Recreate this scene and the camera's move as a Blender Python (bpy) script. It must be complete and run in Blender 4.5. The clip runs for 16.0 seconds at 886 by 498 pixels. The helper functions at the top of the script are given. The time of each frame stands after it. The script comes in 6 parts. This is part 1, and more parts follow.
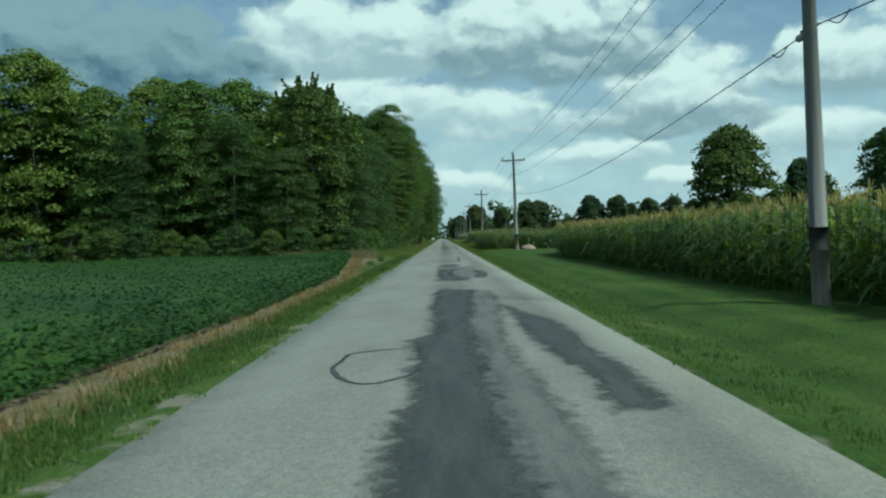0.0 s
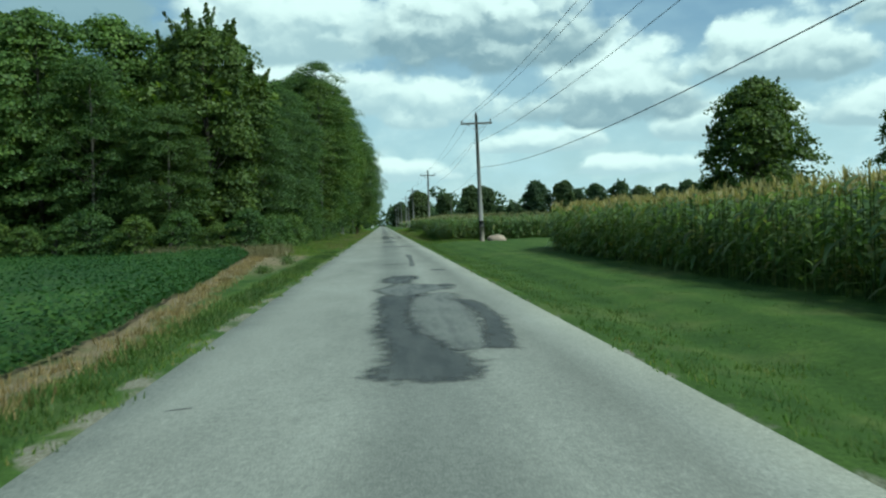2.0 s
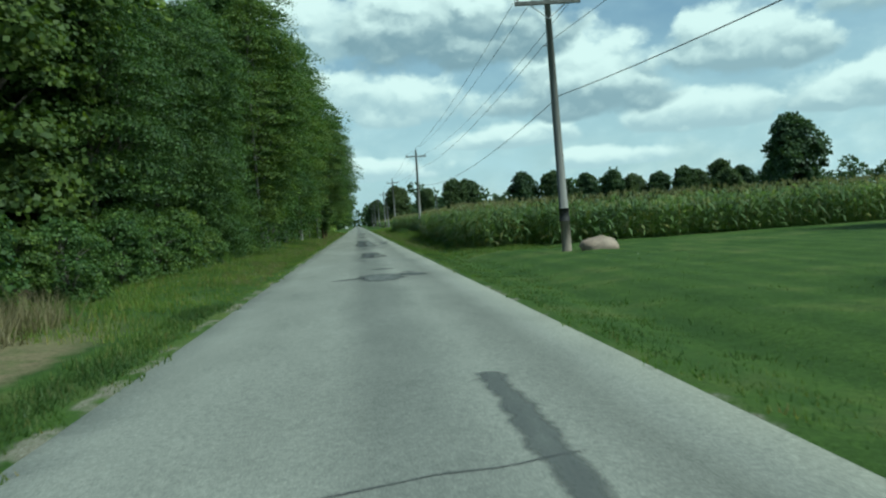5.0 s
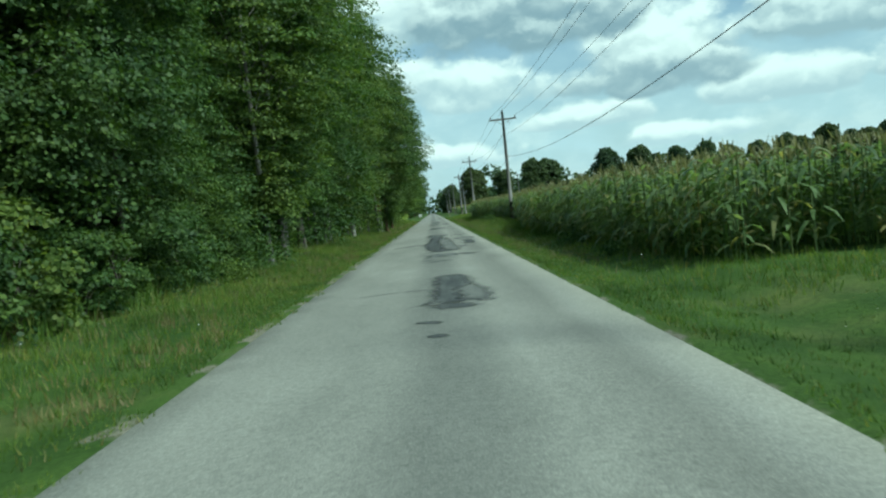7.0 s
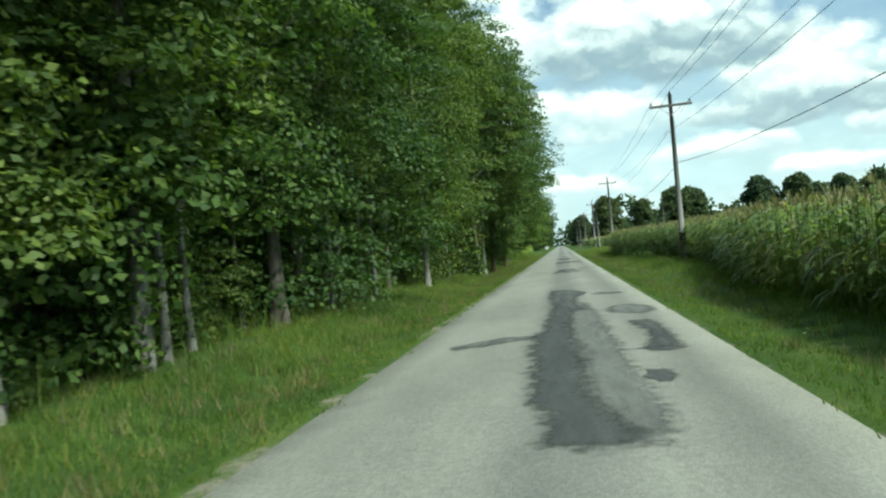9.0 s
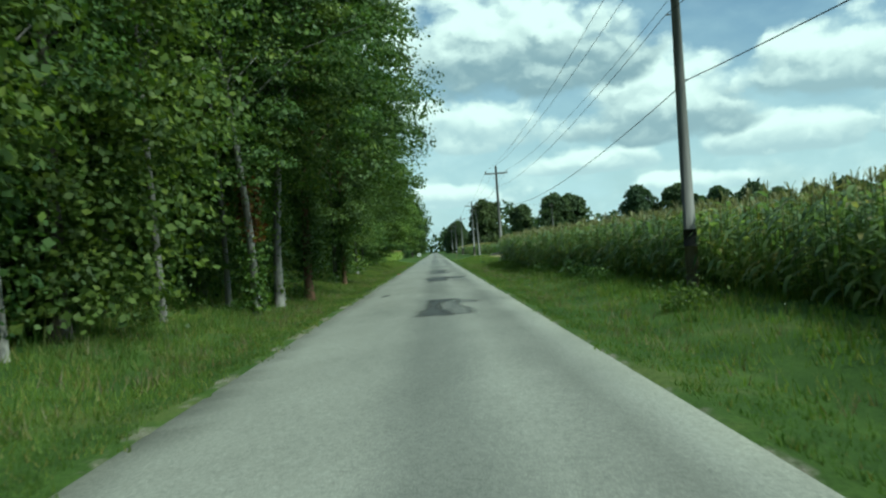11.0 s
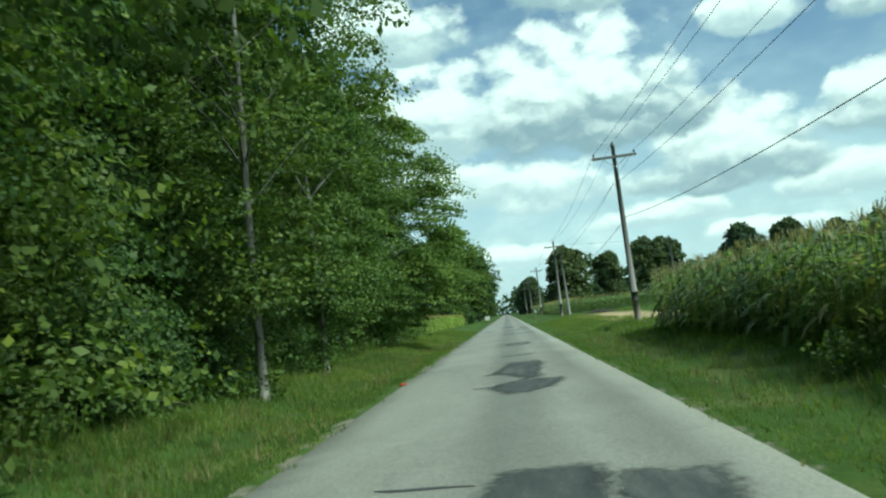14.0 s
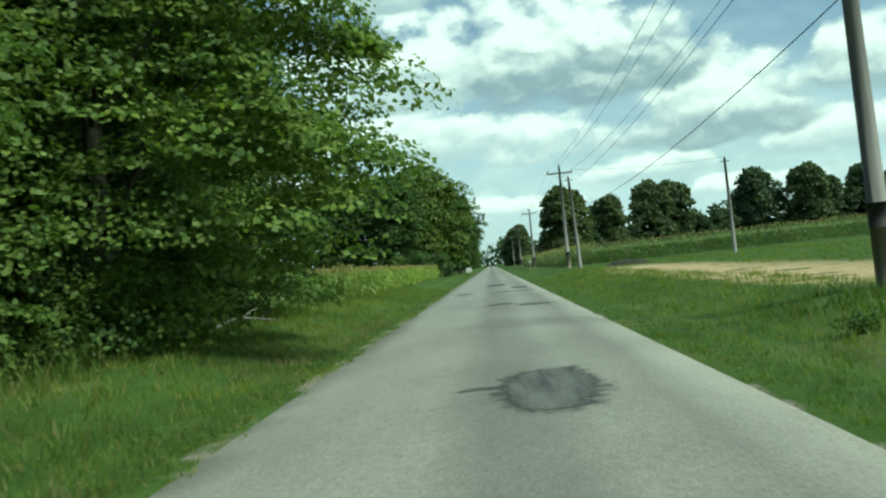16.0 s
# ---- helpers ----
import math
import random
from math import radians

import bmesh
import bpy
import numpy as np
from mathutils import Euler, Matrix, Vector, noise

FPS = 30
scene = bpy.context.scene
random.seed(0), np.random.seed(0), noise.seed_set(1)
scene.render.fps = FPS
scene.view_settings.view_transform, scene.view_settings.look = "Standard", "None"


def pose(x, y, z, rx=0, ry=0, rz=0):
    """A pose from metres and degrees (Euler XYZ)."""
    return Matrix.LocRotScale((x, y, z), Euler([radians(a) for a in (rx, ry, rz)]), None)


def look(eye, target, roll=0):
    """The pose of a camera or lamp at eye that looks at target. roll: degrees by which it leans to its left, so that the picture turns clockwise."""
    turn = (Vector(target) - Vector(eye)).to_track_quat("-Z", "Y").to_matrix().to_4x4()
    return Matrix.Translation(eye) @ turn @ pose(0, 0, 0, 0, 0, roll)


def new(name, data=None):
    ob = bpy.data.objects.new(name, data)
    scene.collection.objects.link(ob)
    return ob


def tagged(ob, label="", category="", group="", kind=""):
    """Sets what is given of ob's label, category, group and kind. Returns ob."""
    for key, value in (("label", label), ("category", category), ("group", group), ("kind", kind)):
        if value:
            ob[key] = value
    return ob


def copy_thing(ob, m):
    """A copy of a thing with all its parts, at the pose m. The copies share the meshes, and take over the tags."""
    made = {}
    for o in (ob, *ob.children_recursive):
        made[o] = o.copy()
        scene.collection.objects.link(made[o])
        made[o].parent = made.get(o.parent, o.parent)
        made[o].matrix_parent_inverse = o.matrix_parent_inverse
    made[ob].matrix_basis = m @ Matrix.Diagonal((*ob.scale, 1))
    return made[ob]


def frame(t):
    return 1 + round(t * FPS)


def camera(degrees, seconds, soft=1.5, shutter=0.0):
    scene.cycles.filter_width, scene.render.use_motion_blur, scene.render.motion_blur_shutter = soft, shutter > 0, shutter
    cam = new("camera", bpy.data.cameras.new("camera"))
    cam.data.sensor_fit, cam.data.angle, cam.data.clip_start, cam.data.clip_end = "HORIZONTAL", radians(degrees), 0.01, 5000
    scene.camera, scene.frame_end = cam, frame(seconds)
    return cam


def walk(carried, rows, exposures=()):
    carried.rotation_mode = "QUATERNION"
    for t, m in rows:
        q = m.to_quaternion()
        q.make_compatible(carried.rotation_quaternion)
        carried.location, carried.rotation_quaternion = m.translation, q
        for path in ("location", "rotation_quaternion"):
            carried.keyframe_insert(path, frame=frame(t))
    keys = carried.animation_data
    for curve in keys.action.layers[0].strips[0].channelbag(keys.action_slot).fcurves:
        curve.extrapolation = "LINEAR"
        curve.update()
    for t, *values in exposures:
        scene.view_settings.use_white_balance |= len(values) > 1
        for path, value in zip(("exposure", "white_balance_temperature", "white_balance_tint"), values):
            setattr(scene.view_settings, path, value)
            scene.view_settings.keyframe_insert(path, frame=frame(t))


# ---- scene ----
cam = camera(58.3, 16.0, 2.2, 0.1)
PATH = [
    (0, (-0.059, 3.218, 1.393), (-0.058, 5.218, 1.363), -1.7),
    (0.5, (-0.098, 7.331, 1.379), (-0.031, 9.329, 1.315), -0.3),
    (1, (-0.096, 11.646, 1.376), (-0.043, 13.643, 1.281), 0.4),
    (1.5, (-0.114, 16.233, 1.403), (-0.048, 18.228, 1.286), -1.3),
    (2, (-0.125, 20.959, 1.408), (0.025, 22.952, 1.342), -2.0),
    (2.5, (-0.047, 25.687, 1.375), (0.19, 27.673, 1.352), -5.1),
    (3, (-0.015, 30.545, 1.359), (0.222, 32.53, 1.304), -5.9),
    (3.5, (-0.112, 35.284, 1.359), (0.092, 37.273, 1.298), -4.3),
    (3.7, (-0.127, 37.21, 1.356), (0.082, 39.198, 1.29), -3.6),
    (5.8, (0.056, 58.415, 1.373), (0.247, 60.404, 1.291), -4.6),
    (6, (0.079, 60.448, 1.412), (0.203, 62.442, 1.323), -5.4),
    (6.5, (0.051, 65.481, 1.433), (0.062, 67.478, 1.338), -6.6),
    (7, (0.186, 70.586, 1.415), (0.202, 72.583, 1.32), -6.2),
    (7.5, (0.191, 75.668, 1.458), (0.117, 77.664, 1.365), -4.0),
    (8, (-0.041, 80.898, 1.419), (-0.279, 82.874, 1.22), -0.0),
    (8.5, (0.101, 86.493, 1.465), (-0.324, 88.443, 1.324), -4.2),
    (9, (0.281, 92.086, 1.514), (-0.013, 94.064, 1.529), -5.3),
    (9.5, (0.13, 97.781, 1.471), (0.045, 99.779, 1.443), -4.8),
    (9.7, (0.104, 100.124, 1.463), (0.104, 102.124, 1.424), -5.9),
    (11.8, (0.375, 125.675, 1.413), (0.386, 127.675, 1.439), -3.5),
    (12, (0.365, 128.016, 1.418), (0.369, 130.016, 1.43), -4.4),
    (12.5, (0.353, 133.649, 1.441), (0.295, 135.648, 1.463), -6.1),
    (13, (0.389, 139.438, 1.456), (0.279, 141.435, 1.42), -8.6),
    (13.5, (0.351, 145.49, 1.39), (0.325, 147.487, 1.487), -6.3),
    (14, (0.283, 151.783, 1.38), (0.145, 153.77, 1.559), -7.0),
    (14.5, (0.194, 158.15, 1.367), (0.031, 160.133, 1.571), -6.7),
    (15, (0.09, 164.709, 1.324), (-0.074, 166.699, 1.436), -5.7),
    (15.5, (0.1, 171.414, 1.313), (-0.051, 173.407, 1.37), -5.5),
    (16, (0.164, 177.928, 1.322), (0.047, 179.924, 1.374), -6.2),
]
walk(cam, [(t, look(eye, target, roll)) for t, eye, target, roll in PATH],
     [(0, -0.3, 5650, -17), (1.5, -0.12, 5650, -17), (3.5, 0.0, 5620, -17), (6.0, -0.27, 5600, -18), (6.5, -0.24, 5600, -18), (7.2, 0.1, 5650, -20), (7.6, 0.16, 5700, -20), (8.0, 0.17, 5900, -16), (8.4, 0.64, 6350, -11), (9.0, 0.4, 6150, -12), (9.6, 0.04, 5650, -18),
      (12.0, 0.0, 5800, -20), (13.0, 0.02, 5800, -20), (13.5, 0.25, 5850, -20), (14.2, 0.14, 5900, -20), (14.6, 0.24, 5980, -21), (16.0, 0.12, 6150, -22)])

# ---------------------------------------------------------------- light
SUN_AZ, SUN_EL = radians(118), radians(50)      # azimuth from +y towards +x: behind and to the right
sun_way = Vector((math.sin(SUN_AZ) * math.cos(SUN_EL), math.cos(SUN_AZ) * math.cos(SUN_EL), math.sin(SUN_EL)))
sun_data = bpy.data.lights.new("sun", "SUN")
sun_data.energy, sun_data.angle, sun_data.color = 4.3, radians(9), (1.0, 0.95, 0.87)
sun = new("sun", sun_data)
sun.matrix_world = look((0, 0, 80), Vector((0, 0, 80)) - sun_way)

# heaped clouds from far to near: azimuth, elevation of the base, half width, height of the dome (degrees), darkness of the base
CLOUDS = [(1.5, 3.4, 5, 1.3, 0.2), (18, 3.3, 4.2, 1.2, 0.2), (12, 5.2, 4.2, 1.5, 0.3), (-14, 6.2, 8, 1.8, 0.5), (24.5, 5.6, 5.2, 2.3, 0.4), (36, 6, 7, 2.5, 0.5), (4.8, 7.8, 4.6, 3.3, 0.35),
          (-5.5, 8.6, 7.0, 3.8, 0.35), (16.4, 8.0, 6.0, 4.8, 0.85), (27.6, 9.6, 5.0, 4.4, 0.75), (38, 12, 6, 4, 0.7), (-5.5, 13.0, 8.2, 5.6, 0.5), (-24, 9.5, 11, 9, 1.6),
          (7.4, 12.6, 8.0, 7.2, 1.0), (20, 17.2, 3.6, 3, 0.5), (-7, 19.5, 6, 3.6, 0.6), (30, 16.5, 6, 4, 0.8), (11, 21.5, 7, 4, 0.8), (46, 17, 8, 5, 0.8), (-32, 22, 12, 6, 0.9),
          (2, 27, 9, 4, 0.8), (26, 26, 10, 5, 0.8)]


def make_world():
    world = bpy.data.worlds.new("world")
    scene.world = world
    world.use_nodes = True
    nt = world.node_tree
    nt.nodes.clear()
    N, L = nt.nodes.new, nt.links.new

    def math_node(op, a, b=None, c=None):
        n = N("ShaderNodeMath")
        n.operation = op
        for k, v in enumerate((a, b, c)):
            if v is None:
                continue
            if isinstance(v, (int, float)):
                n.inputs[k].default_value = v
            else:
                L(v, n.inputs[k])
        return n.outputs[0]

    sky = N("ShaderNodeTexSky")
    sky.sky_type, sky.sun_disc = "NISHITA", False
    sky.sun_elevation, sky.sun_rotation = SUN_EL, SUN_AZ
    sky.air_density, sky.dust_density, sky.ozone_density = 1.0, 1.4, 1.6
    tc = N("ShaderNodeTexCoord")
    sep = N("ShaderNodeSeparateXYZ")
    L(tc.outputs["Generated"], sep.inputs[0])
    az = math_node("MULTIPLY", math_node("ARCTAN2", sep.outputs[0], sep.outputs[1]), 57.2958)
    el = math_node("MULTIPLY", math_node("ARCSINE", sep.outputs[2]), 57.2958)

    def coords(ku, kv):
        com = N("ShaderNodeCombineXYZ")
        L(math_node("MULTIPLY", az, ku), com.inputs[0])
        L(math_node("MULTIPLY", el, kv), com.inputs[1])
        return com.outputs[0]

    def fbm(vec, scale, detail, rough):
        n1 = N("ShaderNodeTexNoise")
        n1.inputs["Scale"].default_value, n1.inputs["Detail"].default_value, n1.inputs["Roughness"].default_value = scale, detail, rough
        L(vec, n1.inputs["Vector"])
        return n1

    # puffs: rounded cells at two sizes, stirred by finer noise; seen again a little towards the sun for their shading
    stir = fbm(coords(0.5, 0.62), 1.3, 5.0, 0.6)

    def puffs(shift):
        moved = N("ShaderNodeVectorMath")
        moved.operation = "MULTIPLY_ADD"
        L(stir.outputs["Color"], moved.inputs[0])
        moved.inputs[1].default_value = (0.7, 0.7, 0)
        off = N("ShaderNodeVectorMath")
        off.operation = "ADD"
        L(coords(0.27, 0.4), off.inputs[0])
        off.inputs[1].default_value = shift
        L(off.outputs[0], moved.inputs[2])
        cell = N("ShaderNodeTexVoronoi")
        cell.feature = "SMOOTH_F1"
        for key, v in (("Scale", 1.0), ("Smoothness", 0.4), ("Detail", 2.0), ("Roughness", 0.4)):
            cell.inputs[key].default_value = v
        L(moved.outputs[0], cell.inputs["Vector"])
        return math_node("MULTIPLY", math_node("SUBTRACT", 0.45, cell.outputs["Distance"]), 1.6)

    puff, lit = puffs((0, 0, 0)), puffs((0.1, 0.22, 0))
    drift = math_node("MULTIPLY", math_node("SUBTRACT", fbm(coords(0.1, 0.2), 1.0, 8.0, 0.58).outputs[0], 0.5), 1.9)
    fleck = math_node("MULTIPLY", math_node("SUBTRACT", fbm(coords(0.55, 0.75), 1.0, 6.0, 0.62).outputs[0], 0.5), 1.5)
    edge = math_node("ADD", math_node("MULTIPLY_ADD", puff, 0.72, math_node("MULTIPLY", drift, 0.35)), math_node("MULTIPLY", fleck, 0.26))
    relief = math_node("ADD", math_node("MULTIPLY", math_node("SUBTRACT", puff, lit), 0.5), math_node("MULTIPLY_ADD", fleck, 0.12, 0.1))

    def soft_step(value, lo, hi):
        n = N("ShaderNodeMapRange")
        n.interpolation_type = "SMOOTHSTEP"
        n.inputs["From Min"].default_value, n.inputs["From Max"].default_value = lo, hi
        L(value, n.inputs["Value"])
        return n.outputs[0]

    def mixed(factor, a, b):
        n = N("ShaderNodeMix")
        n.data_type = "RGBA"
        for key, v in (("Factor", factor), ("A", a), ("B", b)):
            if isinstance(v, tuple):
                n.inputs[key].default_value = (*v, 1)
            else:
                L(v, n.inputs[key])
        return n.outputs["Result"]

    # thin high cloud over the blue, thicker towards the horizon; then heaped clouds with flat grey bases and bright tops
    low_sky = math_node("SUBTRACT", 1.0, soft_step(el, 1.0, 17.0))
    veil = math_node("MULTIPLY_ADD", low_sky, 0.68, math_node("MULTIPLY_ADD", soft_step(drift, -0.3, 0.5), 0.36, 0.03))
    col = mixed(veil, sky.outputs[0], mixed(soft_step(math_node("ADD", puff, fleck), -0.9, 0.6), (5.7, 6.9, 7.5), (7.7, 8.5, 8.7)))
    for a0, e0, w, h, dark in CLOUDS:
        u = math_node("DIVIDE", math_node("SUBTRACT", az, a0), 1.12 * w)
        v = math_node("DIVIDE", math_node("SUBTRACT", el, e0), h)
        high = math_node("MAXIMUM", v, math_node("MULTIPLY", v, -2.8))
        f = math_node("SUBTRACT", 1.42, math_node("MULTIPLY_ADD", u, u, math_node("MULTIPLY", high, high)))
        mask = soft_step(math_node("ADD", f, edge), -0.12, 0.5)
        tone = soft_step(math_node("MULTIPLY_ADD", v, 0.95, relief), -0.12, 0.66)
        base = tuple(a + (b - a) * min(dark, 1.6) for a, b in zip((6.2, 7.1, 7.5), (2.9, 3.7, 4.3)))
        crest = tuple(a + (b - a) * max(dark - 1.0, 0) / 0.6 for a, b in zip((8.8, 9.2, 9.0), (3.2, 4.1, 4.7)))
        col = mixed(mask, col, mixed(tone, base, crest))
    bg = N("ShaderNodeBackground")
    bg.inputs["Strength"].default_value = 0.11
    L(col, bg.inputs["Color"])
    out = N("ShaderNodeOutputWorld")
    L(bg.outputs[0], out.inputs["Surface"])


make_world()

# ---------------------------------------------------------------- materials


def material(name, rough=0.8, spec=0.3):
    m = bpy.data.materials.new(name)
    m.use_nodes = True
    nt = m.node_tree
    b = nt.nodes["Principled BSDF"]
    b.inputs["Roughness"].default_value = rough
    b.inputs["Specular IOR Level"].default_value = spec
    return m, nt, b


def noise_node(nt, scale, detail=4.0, rough=0.55, coords="Object", stretch=None):
    tc = nt.nodes.new("ShaderNodeTexCoord")
    src = tc.outputs[coords]
    if stretch:
        mp = nt.nodes.new("ShaderNodeMapping")
        mp.inputs["Scale"].default_value = stretch
        nt.links.new(src, mp.inputs["Vector"])
        src = mp.outputs[0]
    n = nt.nodes.new("ShaderNodeTexNoise")
    n.inputs["Scale"].default_value, n.inputs["Detail"].default_value, n.inputs["Roughness"].default_value = scale, detail, rough
    nt.links.new(src, n.inputs["Vector"])
    return n.outputs[0]


def ramp(nt, value, stops):
    r = nt.nodes.new("ShaderNodeValToRGB")
    while len(r.color_ramp.elements) < len(stops):
        r.color_ramp.elements.new(0.5)
    for e, (p, c) in zip(r.color_ramp.elements, stops):
        e.position, e.color = p, (*c, 1) if len(c) == 3 else c
    nt.links.new(value, r.inputs[0])
    return r.outputs[0]


def blend(nt, factor, a, b, mode="MIX"):
    m = nt.nodes.new("ShaderNodeMix")
    m.data_type, m.blend_type = "RGBA", mode
    for key, v in (("Factor", factor), ("A", a), ("B", b)):
        if isinstance(v, (int, float)):
            m.inputs[key].default_value = v
        elif isinstance(v, tuple):
            m.inputs[key].default_value = (*v, 1)
        else:
            nt.links.new(v, m.inputs[key])
    return m.outputs["Result"]


def bump(nt, b, height, strength, distance):
    n = nt.nodes.new("ShaderNodeBump")
    n.inputs["Strength"].default_value, n.inputs["Distance"].default_value = strength, distance
    nt.links.new(height, n.inputs["Height"])
    nt.links.new(n.outputs[0], b.inputs["Normal"])


def plain_material(name, c1, c2, scale, rough=0.8, bump_size=0.0, spec=0.3, stretch=None, metal=0.0):
    """Two colours mixed by noise at two sizes, with relief."""
    m, nt, b = material(name, rough, spec)
    big, fine = noise_node(nt, scale, 5, 0.6, stretch=stretch), noise_node(nt, scale * 9, 3, 0.6, stretch=stretch)
    col = ramp(nt, big, [(0.3, c1), (0.7, c2)])
    col = blend(nt, 0.35, col, ramp(nt, fine, [(0.3, (0.35, 0.35, 0.35)), (0.75, (1, 1, 1))]), "MULTIPLY")
    nt.links.new(col, b.inputs["Base Color"])
    b.inputs["Metallic"].default_value = metal
    if bump_size:
        bump(nt, b, fine, 0.6, bump_size)
    return m


def leaf_material(name, dark, light, translucent=0.3, tips=None, patch=0.0, rough=0.55, vary=1.0):
    """Leaves: each leaf and each plant differs a little; light comes through."""
    m, nt, b = material(name, rough, 0.25)
    geo, info = nt.nodes.new("ShaderNodeNewGeometry"), nt.nodes.new("ShaderNodeObjectInfo")
    col = ramp(nt, geo.outputs["Random Per Island"], [(0.0, dark), (0.8, light)] + ([(0.97, tips)] if tips else []))
    tint = ramp(nt, info.outputs["Random"], [(0.0, (0.72, 0.8, 0.8)), (0.5, (0.95, 1.0, 0.9)), (1.0, (1.25, 1.12, 0.85))])
    col = blend(nt, vary, col, tint, "MULTIPLY")
    if patch:
        spots = ramp(nt, noise_node(nt, patch, 4, 0.6), [(0.32, (0.5, 0.58, 0.55)), (0.68, (1.35, 1.25, 0.95))])
        col = blend(nt, 0.8, col, spots, "MULTIPLY")
    nt.links.new(col, b.inputs["Base Color"])
    tr = nt.nodes.new("ShaderNodeBsdfTranslucent")
    nt.links.new(blend(nt, 1.0, col, (1.15, 1.25, 0.6), "MULTIPLY"), tr.inputs["Color"])
    mx = nt.nodes.new("ShaderNodeMixShader")
    mx.inputs[0].default_value = translucent
    nt.links.new(b.outputs[0], mx.inputs[1])
    nt.links.new(tr.outputs[0], mx.inputs[2])
    nt.links.new(mx.outputs[0], nt.nodes["Material Output"].inputs["Surface"])
    return m


def make_road_material():
    m, nt, b = material("chip_seal", 0.9, 0.25)
    stones = nt.nodes.new("ShaderNodeTexVoronoi")
    stones.inputs["Scale"].default_value = 60
    tc = nt.nodes.new("ShaderNodeTexCoord")
    nt.links.new(tc.outputs["Object"], stones.inputs["Vector"])
    grain = ramp(nt, stones.outputs["Distance"], [(0.0, (1.15, 1.15, 1.12)), (0.6, (0.62, 0.63, 0.62))])
    big = ramp(nt, noise_node(nt, 0.5, 6, 0.65, stretch=(1, 0.35, 1)), [(0.3, (0.25, 0.25, 0.22)), (0.68, (0.355, 0.352, 0.31))])
    col = blend(nt, 0.75, big, grain, "MULTIPLY")
    # worn darker track down the middle, pale dusty shoulders
    sep = nt.nodes.new("ShaderNodeSeparateXYZ")
    nt.links.new(tc.outputs["Object"], sep.inputs[0])
    wob = noise_node(nt, 0.25, 3, 0.5)
    add = nt.nodes.new("ShaderNodeMath")
    add.operation = "MULTIPLY_ADD"
    nt.links.new(wob, add.inputs[0])
    add.inputs[1].default_value = 0.5
    nt.links.new(sep.outputs[0], add.inputs[2])
    track = nt.nodes.new("ShaderNodeValToRGB")
    mr = nt.nodes.new("ShaderNodeMapRange")
    mr.inputs["From Min"].default_value, mr.inputs["From Max"].default_value = -2.6, 3.1
    nt.links.new(add.outputs[0], mr.inputs["Value"])
    col = blend(nt, 1.0, col, ramp(nt, mr.outputs[0], [(0.0, (1.12, 1.1, 1.02)), (0.12, (1, 1, 1)), (0.42, (0.97, 0.97, 0.97)), (0.5, (0.69, 0.7, 0.71)),
            (0.58, (0.74, 0.75, 0.76)), (0.66, (1, 1, 1)), (0.79, (0.76, 0.76, 0.76)), (0.84, (1, 1, 1)), (1.0, (1.1, 1.08, 1.0))]), "MULTIPLY")
    nt.nodes.remove(track)
    speck = ramp(nt, noise_node(nt, 22, 3, 0.75), [(0.3, (0.72, 0.72, 0.73)), (0.7, (1.22, 1.22, 1.2))])
    col = blend(nt, 0.8, col, speck, "MULTIPLY")
    blots = ramp(nt, noise_node(nt, 2.3, 5, 0.7), [(0.58, (1, 1, 1)), (0.75, (0.82, 0.82, 0.82))])
    col = blend(nt, 1.0, col, blots, "MULTIPLY")
    nt.links.new(col, b.inputs["Base Color"])
    bump(nt, b, stones.outputs["Distance"], 0.5, 0.006)
    return m


